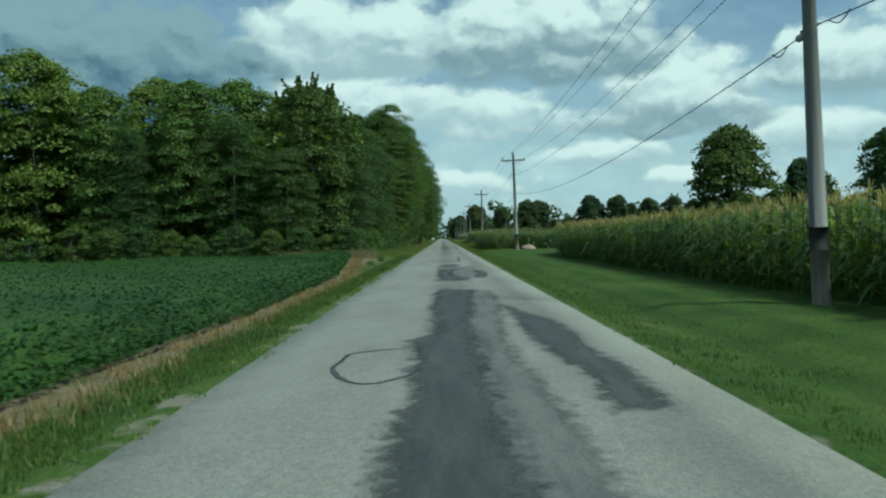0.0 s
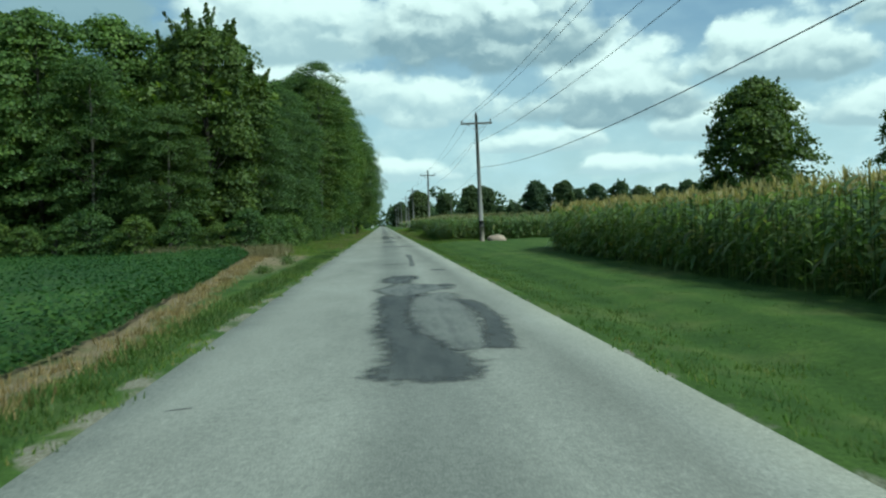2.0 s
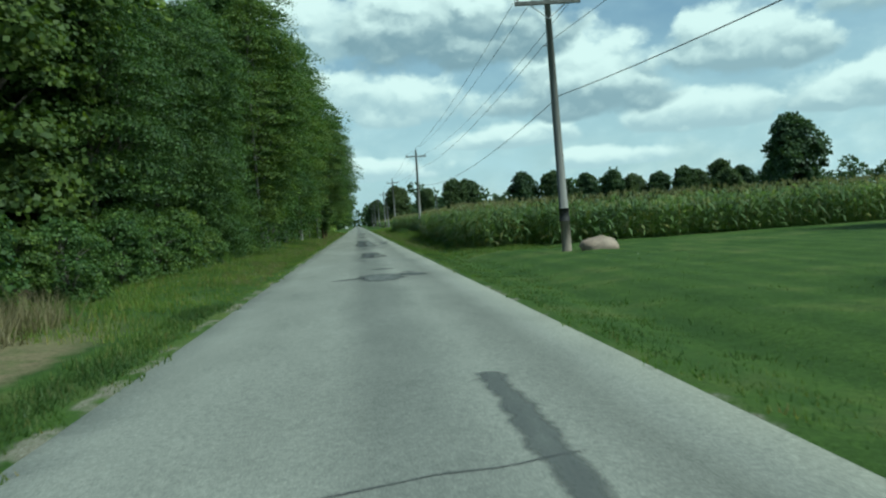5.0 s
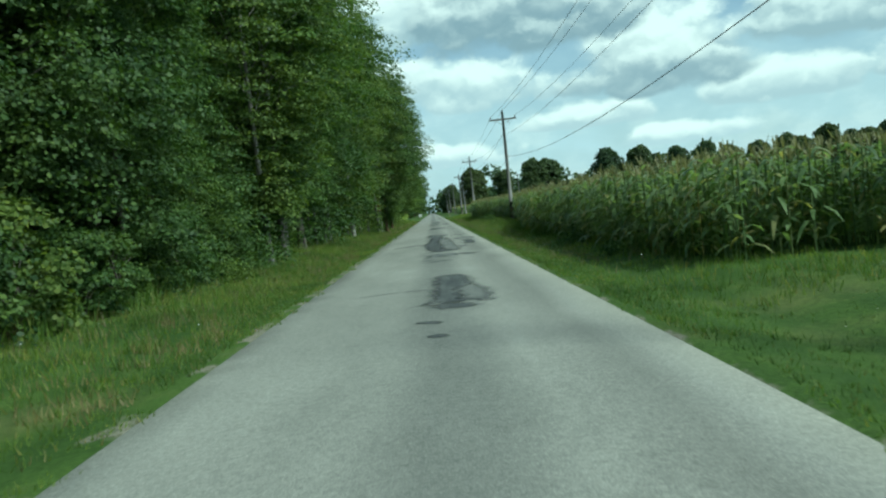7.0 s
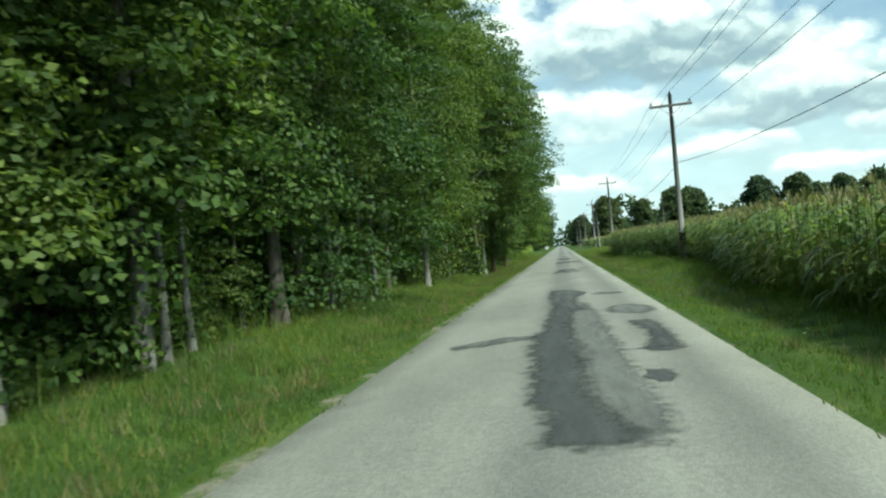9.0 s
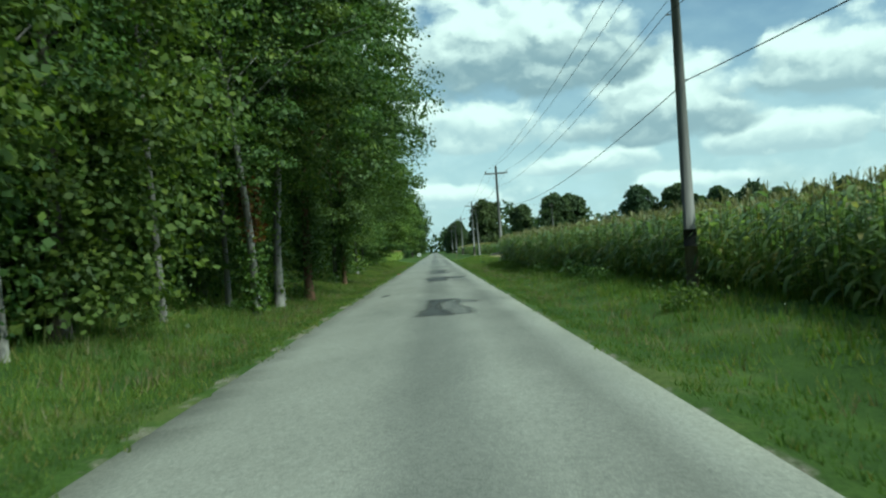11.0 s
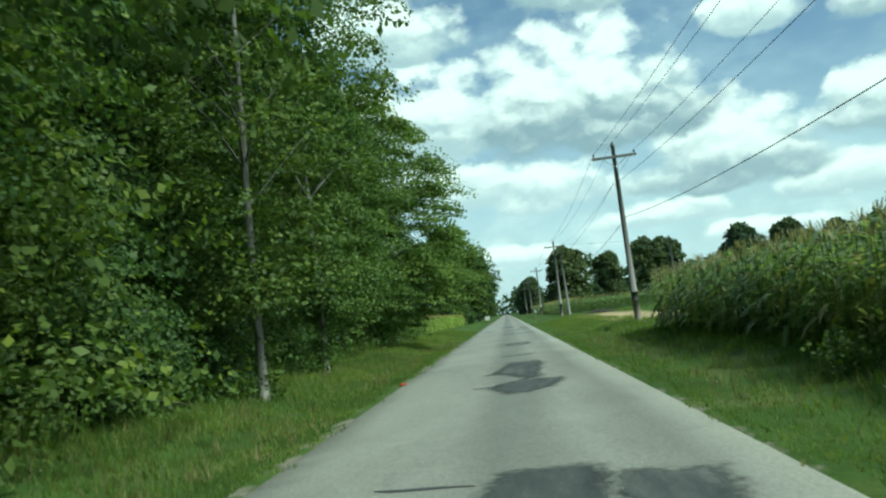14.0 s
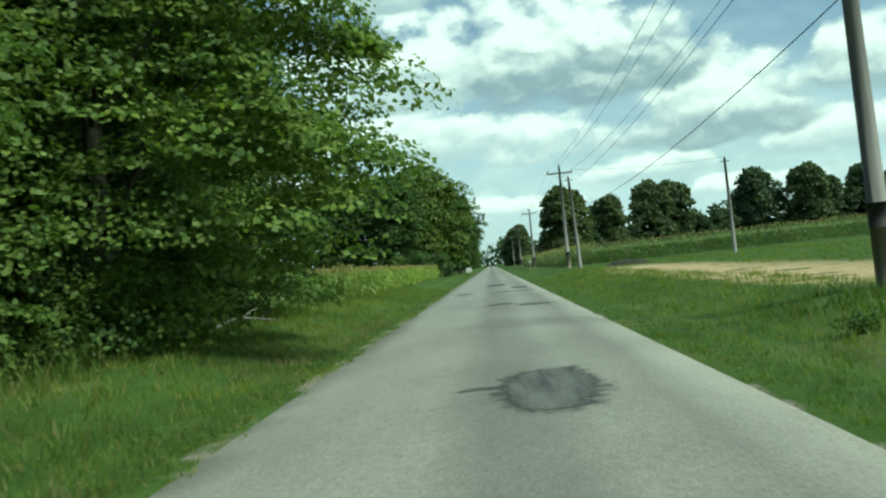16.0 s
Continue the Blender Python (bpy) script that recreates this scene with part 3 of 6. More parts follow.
def patch(parent, rows, seed, wear=0.3, ragged=0.06, mat=None, lift=0.0):
    """A spread of tar on the paving. rows: y, left and right edge; it thins out to nothing at its rim."""
    y0, y1 = rows[0][0], rows[-1][0]
    soft = min(0.22, 0.34 * max(r[2] - r[1] for r in rows), 0.4 * (y1 - y0))
    ys = np.linspace(y0 - soft, y1 + soft, max(8, int((y1 - y0) / 0.1)))
    l = np.interp(ys, [r[0] for r in rows], [r[1] for r in rows]) + wobble(ys * 0.9, seed, ragged) + wobble(ys * 2.1, seed + 3, ragged * 0.5)
    r = np.interp(ys, [q[0] for q in rows], [q[2] for q in rows]) + wobble(ys * 0.9, seed + 5, ragged) + wobble(ys * 2.0, seed + 8, ragged * 0.5)
    wide = np.maximum(r - l, 0.04) + 2 * soft
    c = (l + r) / 2
    cols = 13
    t = np.linspace(0, 1, cols)
    X = np.clip(c[:, None] + wide[:, None] * (t[None] - 0.5), -2.42, 2.42)
    Y = np.repeat(ys[:, None], cols, 1) + 0.06 * np.sin(X * 5.3 + seed) + 0.035 * np.sin(X * 13.1 + 2 * seed)
    side = np.minimum(t, 1 - t)[None] * wide[:, None]
    end = np.minimum(ys - ys[0], ys[-1] - ys)[:, None] * 0.8
    depth = np.minimum(side, end)
    thick = np.clip(depth / (2 * soft), 0, 1)
    inner = np.clip(depth / 0.3, 0, 1) * wear
    V = np.stack([X, Y, crown_z(X) + 0.0045 + lift], -1).reshape(-1, 3)
    n = len(ys)
    idx = np.arange(n * cols).reshape(n, cols)
    faces = np.stack([idx[:-1, :-1], idx[:-1, 1:], idx[1:, 1:], idx[1:, :-1]], -1).reshape(-1, 4)
    ob = mesh_object("patch", V, faces, mat or M_PATCH, parent)
    for key, values in (("thickness", thick), ("wear", inner)):
        ob.data.attributes.new(key, "FLOAT", "POINT").data.foreach_set("value", values.astype(np.float32).ravel())
    return ob


def round_patch(parent, cx, cy, hx, hy, seed, wear=0.4, lean=0.0):
    rows = []
    for k in range(13):
        v = -1 + k / 6
        w = hx * (1 - abs(v) ** 2.4) ** 0.5 * (1 + 0.22 * noise.noise((v * 1.4, seed, 2))) + 0.02
        mid = cx + lean * hy * v + 0.16 * hx * noise.noise((v * 1.2, 3, seed))
        rows.append((cy + hy * v, mid - w, mid + w))
    return patch(parent, rows, seed, wear, min(0.07, 0.25 * hx))


def crack(parent, points, width, seed):
    """A sealed crack as a thin wandering line of tar."""
    pts = []
    ends = [points[0]] + list(points) + [points[-1]]
    for q0, q1, q2, q3 in zip(ends, ends[1:], ends[2:], ends[3:]):
        n = max(3, int(math.hypot(q2[0] - q1[0], q2[1] - q1[1]) / 0.1))
        for k in range(n):
            t = k / n
            x, y = (0.5 * (2 * b + (c - a) * t + (2 * a - 5 * b + 4 * c - d) * t * t + (3 * b - a - 3 * c + d) * t ** 3) for a, b, c, d in zip(q0, q1, q2, q3))
            pts.append((x + 0.05 * noise.noise((x * 3, y * 3, seed)), y + 0.09 * noise.noise((x * 2, y * 3, seed + 9))))
    verts, faces = [], []
    for i, (x, y) in enumerate(pts):
        a, b = pts[max(i - 1, 0)], pts[min(i + 1, len(pts) - 1)]
        d = Vector((b[0] - a[0], b[1] - a[1], 0)).normalized()
        w = width * (0.55 + 0.6 * abs(noise.noise((x * 4, y * 4, seed)))) * min(1, 0.25 + i / 4, 0.25 + (len(pts) - 1 - i) / 4)
        for s in (-1, 1):
            px, py = x - s * d.y * w, y + s * d.x * w
            verts.append((px, py, crown_z(px) + 0.0035))
        if i:
            faces.append((2 * i - 2, 2 * i - 1, 2 * i + 1, 2 * i))
    return mesh_object("crack_seal", verts, faces, M_TAR, parent)


def make_patches(road):
    # y, left edge, right edge of each spread; how far wheels have worn it
    bands = [
        ([(1.5, -0.45, 0.45), (8.9, -0.4, 0.3), (10.4, -0.29, 0.3), (13.0, -0.36, 0.27), (13.8, -0.5, 0.28), (14.5, -0.22, 0.3), (15.1, -0.23, 0.33), (17.7, -0.24, 0.42), (19.6, -0.33, 0.46), (20.2, -0.22, 0.5), (22.3, -0.25, 0.55), (23.6, -0.12, 0.64)], 0.22),
        ([(9.4, 1.35, 1.68), (10.6, 1.4, 1.66), (11.4, 1.38, 1.75), (12.6, 1.2, 1.62), (13.8, 1.15, 1.7), (15.1, 1.13, 1.74), (16.6, 1.12, 1.54), (17.7, 1.1, 1.3), (18.9, 1.04, 1.18)], 0.25),
        ([(27.8, 0.1, 0.5), (28.2, -0.26, 0.66), (28.9, -0.1, 0.72), (29.6, 0.0, 0.5), (31.2, -0.22, 0.22), (33.5, -0.2, 0.25), (35.8, -0.25, 0.4), (36.3, -0.2, 0.7)], 0.2),
        ([(36.1, 0.1, 0.35), (36.9, -0.15, 0.8), (37.7, -0.32, 1.25), (38.5, 0.0, 1.15), (39.0, 0.05, 0.7)], 0.75),
        ([(39.2, 0.15, 0.36), (40.2, -0.2, 0.5), (41.2, -0.1, 0.66), (42.1, 0.15, 0.6)], 0.45),
        ([(29.5, 1.0, 1.26), (30.6, 1.14, 1.34), (32.1, 1.3, 1.5), (34.0, 1.28, 1.52), (35.2, 1.05, 1.45)], 0.2),
        ([(82.5, -0.2, 0.85), (82.8, 0.08, 0.5), (84.6, 0.1, 0.42), (85.2, 0.12, 0.68), (86.4, 0.1, 0.74), (87.3, 0.14, 0.7), (87.6, 0.3, 0.55)], 0.5, 0.03),
        ([(98.0, 0.1, 0.75), (98.9, 0.05, 0.6), (100.0, -0.16, 0.42), (102.5, -0.22, 0.38), (105.0, -0.3, 0.3), (106.0, -0.14, 0.28), (108.9, -0.02, 0.3), (110.8, 0.06, 0.36)], 0.25),
        ([(104.5, -1.45, -1.05), (104.75, -1.62, -0.75), (105.05, -1.4, -0.4), (105.4, -0.85, -0.2)], 0.7, 0.03),
        ([(109.8, 0.06, 0.64), (111.5, 0.0, 0.4), (114.0, -0.1, 0.5), (115.8, -0.12, 0.85), (118.0, -0.15, 0.4)], 0.5),
        ([(103.0, 1.2, 1.72), (104.0, 1.45, 1.76), (105.4, 1.5, 1.8), (106.8, 1.38, 1.7)], 0.4),
        ([(133.2, -0.12, 0.55), (134.7, -0.08, 0.45), (135.1, 0.06, 0.3), (137.4, 0.05, 0.3), (138.4, 0.05, 0.6), (138.9, 0.1, 0.8)], 0.2),
        ([(152.7, -0.2, 0.3), (153.1, 0.0, 0.8), (153.9, 0.0, 0.66), (155.3, -0.1, 0.76), (156.6, -0.3, 0.8), (158.0, -0.05, 0.85), (158.7, 0.1, 0.86)], 0.35),
        ([(155.5, 1.05, 1.45), (156.8, 1.0, 1.6), (158.3, 0.95, 1.75)], 0.45),
        ([(165.3, 0.2, 0.5), (166.0, 0.0, 0.85), (166.6, -0.22, 1.0), (167.4, 0.05, 1.2), (167.8, 0.5, 1.0)], 0.35),
        ([(168.1, 0.55, 0.8), (169.3, 0.2, 0.74), (170.2, -0.15, 0.8), (171.6, 0.06, 0.9), (172.6, 0.15, 0.98), (173.6, 0.2, 0.9)], 0.4),
        ([(176.6, 0.2, 0.55), (176.85, 0.02, 0.75), (177.1, 0.0, 0.9), (177.4, 0.2, 0.85)], 0.8, 0.03),
        ([(184.8, 0.38, 0.85), (185.4, 0.12, 1.05), (186.2, 0.1, 1.14), (187.0, 0.3, 1.0), (187.4, 0.45, 0.9)], 0.6),
        ([(213.4, 0.0, 1.9), (214.2, 0.2, 1.7)], 0.3),
    ]
    for n, (rows, wear, *ragged) in enumerate(bands):
        patch(road, rows, 3 * n + 1, wear, *ragged)
    washes = [
        [(46.8, 0.74, 0.88), (52.0, 0.86, 1.0), (56.9, 0.84, 1.06)],
        [(1.5, 0.2, 0.95), (9.5, 0.15, 0.8), (13.8, 0.15, 0.7), (16.6, 0.2, 0.86), (19.2, 0.25, 0.98), (21.7, 0.3, 1.06), (23.4, 0.3, 1.0)],
        [(29.4, 0.2, 1.1), (31.5, 0.1, 1.2), (34.0, 0.1, 1.25), (36.6, 0.2, 1.2)],
        [(82.6, 0.35, 0.9), (84.2, 0.35, 0.96), (85.2, 0.4, 0.8)],
        [(97.9, 0.3, 0.85), (98.8, 0.3, 0.98), (101.5, 0.25, 0.92), (108.1, 0.2, 0.88), (112.0, 0.2, 0.7)],
        [(133.4, 0.3, 1.05), (134.5, 0.3, 1.02), (136.3, 0.25, 0.82), (138.6, 0.25, 0.84)],
        [(137.0, 0.85, 1.25), (137.6, 0.8, 1.3), (138.0, 0.9, 1.1)],
    ]
    for n, rows in enumerate(washes):
        patch(road, rows, 3 * n + 60, 0.7, 0.04, M_WASH, -0.0022)
    blobs = [
        (0.0, 24.1, 0.17, 0.12, 0), (1.25, 38.5, 0.14, 0.4, 0), (0.35, 41.3, 0.28, 0.4, 0.05), (1.48, 44.6, 0.14, 0.3, 0), (0.25, 48.4, 0.34, 0.2, 0), (0.46, 70.0, 0.46, 1.3, 0), (-0.4, 69.9, 0.42, 0.16, 0), (1.28, 70.7, 0.24, 0.5, -0.25), (0.54, 73.6, 0.23, 0.24, 0),
        (1.22, 71.7, 0.15, 0.14, 0), (0.35, 82.1, 0.26, 0.3, 0), (0.1, 79.4, 0.1, 0.1, 0), (0.0, 80.6, 0.12, 0.12, 0), (0.35, 95.6, 0.4, 0.75, 0), (1.16, 95.4, 0.24, 0.4, -0.2), (-0.13, 94.6, 0.08, 0.2, 0), (-0.12, 93.4, 0.09, 0.14, 0),
        (0.28, 92.75, 0.26, 0.16, 0), (1.62, 109.4, 0.36, 1.1, 0), (1.4, 115.0, 0.36, 0.5, 0), (1.48, 102.95, 0.24, 0.2, 0), (1.2, 100.9, 0.1, 0.4, 0),
        (1.4, 153.5, 0.36, 0.2, 0), (0.0, 152.6, 0.12, 0.1, 0), (-0.04, 151.7, 0.08, 0.12, 0), (1.3, 201.9, 0.4, 0.5, 0), (0.3, 203.4, 0.3, 0.5, 0),
        (-1.3, 215.8, 0.4, 0.8, 0), (1.5, 219.3, 0.3, 1.6, 0), (0.3, 226.3, 0.5, 2, 0), (-1.5, 143.0, 0.07, 0.6, 0.12), (-0.3, 166.9, 0.2, 0.1, 0), (-0.25, 170.0, 0.18, 0.12, 0), (-0.1, 186.25, 0.24, 0.1, 0),
    ]
    for n, (cx, cy, hx, hy, lean) in enumerate(blobs):
        round_patch(road, cx, cy, hx, hy, n * 1.37 + 0.5, 0.75 if hx > 0.3 and cy < 200 else 0.15, lean)
    cracks = [
        ([(-0.43, 13.0), (-0.85, 12.95), (-1.2, 12.7), (-1.27, 12.0), (-1.25, 11.6), (-1.13, 11.1), (-0.81, 10.7), (-0.5, 10.95), (-0.3, 11.5)], 0.045),
        ([(-1.9, 27.29), (-1.6, 27.34)], 0.05),
        ([(-0.15, 48.5), (-1.2, 48.9), (-2.0, 49.1)], 0.014), ([(-2.2, 17.06), (-0.8, 17.46)], 0.012),
        ([(-2.0, 53.8), (0.4, 54.3), (1.2, 54.6)], 0.012), ([(-1.4, 84.8), (-0.52, 85.0)], 0.05), ([(-0.52, 85.0), (0.08, 84.8)], 0.085),
        ([(-2.2, 92.2), (-0.2, 92.6), (0.5, 92.8), (2.2, 93.3)], 0.009),
        ([(0.5, 117.43), (2.1, 117.64)], 0.04), ([(-2.1, 141.8), (-0.04, 141.4), (2.3, 139.6)], 0.01),
        ([(-1.01, 158.6), (-0.07, 158.3)], 0.08), ([(-0.38, 153.0), (0.3, 153.2), (0.94, 153.6)], 0.1), ([(0.9, 167.4), (1.51, 167.4)], 0.06),
        ([(0.05, 177.0), (0.3, 177.45), (0.8, 177.5), (1.35, 177.4), (1.6, 177.2), (1.4, 176.95), (0.85, 176.9), (0.55, 176.7)], 0.035),
        ([(-0.38, 196.7), (0.9, 195.7), (2.3, 194.5)], 0.03), ([(0.2, 203.4), (1.0, 202.3), (1.61, 201.4)], 0.05),
    ]
    for n, (pts, w) in enumerate(cracks):
        crack(road, pts, w, n * 2.3)
    skid = [(-1.5 + 0.02 * (k % 3) + 0.015 * k, 66.05 + 0.12 * k) for k in range(9)]
    for n, (x, y) in enumerate(skid):
        crack(road, [(x - 0.1, y), (x + 0.1, y + 0.03)], 0.028, n)


make_ground()
ROAD = make_road()

# ---------------------------------------------------------------- trees


def tree_parts(seed, height, crown_low, radius, leaf, clumps, per, shape="round", trunk_r=0.2, lean=0.0, side=(0, 0), ivy=0, open_low=0.0, aspect=1.7, clump=0.26, bend=1.0, shoots=0, loose=0.0, flat=0.55):
    """Arrays for one tree: the wood (trunk and limbs) and the leaves, which lie in drooping sprays. side: the way in which the crown is fuller; loose: how far the leaves face every way."""
    g = np.random.default_rng(seed)
    top = height * 0.93
    pts, rad = [], []
    ph = g.uniform(0, 6.28)
    for k in range(17):
        t = k / 16
        pts.append((lean * t * t * height * 0.15 + 0.12 * bend * math.sin(3 * t + ph) * t * 2, 0.12 * bend * math.cos(2.5 * t + ph) * t * 2, top * t - 0.15))
        rad.append(trunk_r * (1.35 if k == 0 else 1.0) * (1 - 0.86 * t) * (1 + 0.09 * math.sin(2.3 * k + ph)) + 0.012)
    wood = [tube(pts, rad, 8)]
    centres, sizes = [], []
    for n in range(clumps):
        h = g.uniform(0, 1) ** (0.9 if shape != "cone" else 1.2)
        z = crown_low + (height - crown_low) * h
        if shape == "round":
            prof = math.sqrt(max(0.03, 1 - (2 * h - 0.9) ** 2 / 1.25))
        elif shape == "tall":
            prof = (0.85 + 0.13 * math.sin(5 * h + ph)) * math.sqrt(1 - h ** 4) + 0.08
        elif shape == "cone":
            prof = 1.02 - h
        elif shape == "full":
            prof = math.sqrt(max(0.02, 1 - h ** 6)) * (0.9 + 0.12 * math.sin(5 * h + ph))
        elif shape == "spread":
            prof = math.sqrt(max(0.03, 1 - (h - 0.35) ** 2 / 0.45))
        else:
            prof = math.sqrt(max(0.02, 1 - h ** 3)) * (0.8 + 0.25 * math.sin(5 * h + ph))
        if open_low:
            prof *= 0.3 + 0.7 * min(1.0, h / open_low)
        a = g.uniform(0, 2 * math.pi)
        rr = radius * prof * math.sqrt(g.uniform(0.42, 1)) * (0.85 + 0.3 * math.sin(3 * a + ph))
        c = np.array([pts[-1][0] * h + rr * math.cos(a) + side[0] * h * 0.6, pts[-1][1] * h + rr * math.sin(a) + side[1] * h * 0.6, z])
        centres.append(c)
        sizes.append(g.uniform(0.25, 1.05) * radius * clump + 0.12)
    high = [n for n in range(clumps) if centres[n][2] > crown_low + 0.35 * (height - crown_low)]
    limbs = sorted(g.choice(high, size=min(len(high), 26), replace=False))
    for n in limbs:
        c = centres[n]
        t0 = max(0.12, min(0.9, (c[2] - 0.3 * radius * 0.6 - 0.35 * np.hypot(c[0], c[1])) / top))
        p0 = Vector(pts[min(int(float(t0) * 16), 15)])
        p2 = Vector(c.tolist())
        p1 = p0.lerp(p2, 0.5) + Vector((0, 0, 0.12 * (p2 - p0).length))
        r0 = float(max(0.02, trunk_r * 0.34 * (1 - t0)))
        wood.append(tube([p0, p1, p2], [r0, r0 * 0.6, 0.012], 5, False))
    leaves, facing = [], []
    up = np.array([0, 0, 1.0])

    def spray(c, s, n, flat):
        """A drooping pad of leaves round c, which face away from its middle and from the trunk."""
        d = g.normal(size=(n, 3))
        d /= np.linalg.norm(d, axis=1)[:, None]
        d[:, 2] = np.where(d[:, 2] < 0, 0.4 * d[:, 2], d[:, 2])
        away = np.array([c[0], c[1], 0.0])
        away /= np.linalg.norm(away) + 0.3
        q = d * (g.uniform(0.12, 1, n) ** 0.36)[:, None] * np.array([1.25, 1.25, flat]) * s
        q[:, 2] -= 0.2 * (q[:, 0] ** 2 + q[:, 1] ** 2) / s + 0.28 * (q @ away)
        leaves.append(c + q)
        facing.append(0.75 * d + 0.55 * up + 0.35 * away + loose * g.normal(size=(n, 3)))

    for c, s in zip(centres, sizes):
        spray(c, s, int(per * g.uniform(0.6, 1.3)), flat)
    for n in range(shoots):
        # pointed shoots that stand out of the crown's outline
        c = centres[int(g.integers(len(centres)))]
        if c[2] < crown_low + 0.3 * (height - crown_low):
            continue
        way = np.array([c[0], c[1], 0.0]) / (np.hypot(c[0], c[1]) + 0.1) * g.uniform(0.1, 0.6) + up
        t = g.uniform(0, 1, per // 2)
        q = g.normal(size=(len(t), 3)) * (0.16 * (1.15 - t))[:, None]
        leaves.append(c + way * (0.4 + 1.3 * t)[:, None] + q)
        facing.append(q * 4 + 0.4 * up)
    for n in range(ivy):
        z = g.uniform(1.2 if ivy > 20 else 0.2, crown_low + 1.5)
        a = g.uniform(0, 2 * math.pi)
        q = g.normal(size=(int(per * 0.5), 3)) * np.array([0.22, 0.22, 0.34])
        leaves.append(np.array([0.22 * math.cos(a), 0.22 * math.sin(a), z]) + q)
        facing.append(q * 2 + 0.3 * up)
    pos, facing = np.concatenate(leaves), np.concatenate(facing)
    keep = pos[:, 2] > 0.12
    verts, faces = cards(pos[keep], leaf, 0.25, aspect, g, facing[keep])
    # limbs grow out of the trunk: each shares a vertex with it
    tv, tf = [tuple(q) for q in wood[0][0]], list(wood[0][1])
    bole = np.array(tv)
    for lv, lf in wood[1:]:
        near = int(np.argmin(((bole - np.array(tuple(lv[0]))) ** 2).sum(1)))
        k0 = len(tv)
        tv += [tuple(q) for q in lv[1:]]
        tf += [tuple(near if i == 0 else k0 + i - 1 for i in q) for q in lf]
    return (tv, tf), (verts, faces)


def make_tree(name, label, category, bark, leafmat, **how):
    """A tree standing at the world's origin: an Empty with trunk and crown under it."""
    (wv, wf), (lv, lf) = tree_parts(**how)
    base = new(name)
    mesh_object("trunk", [tuple(v) for v in wv], wf, bark, base, smooth=True)
    mesh_object("crown", lv, lf, leafmat, base)
    return tagged(base, label, category)


def stand(x, y, turn=0.0, size=1.0, tall=1.0, sink=0.05):
    return pose(x, y, float(ground_z(x, y)) - sink, 0, 0, turn) @ Matrix.Diagonal((size, size, size * tall, 1))


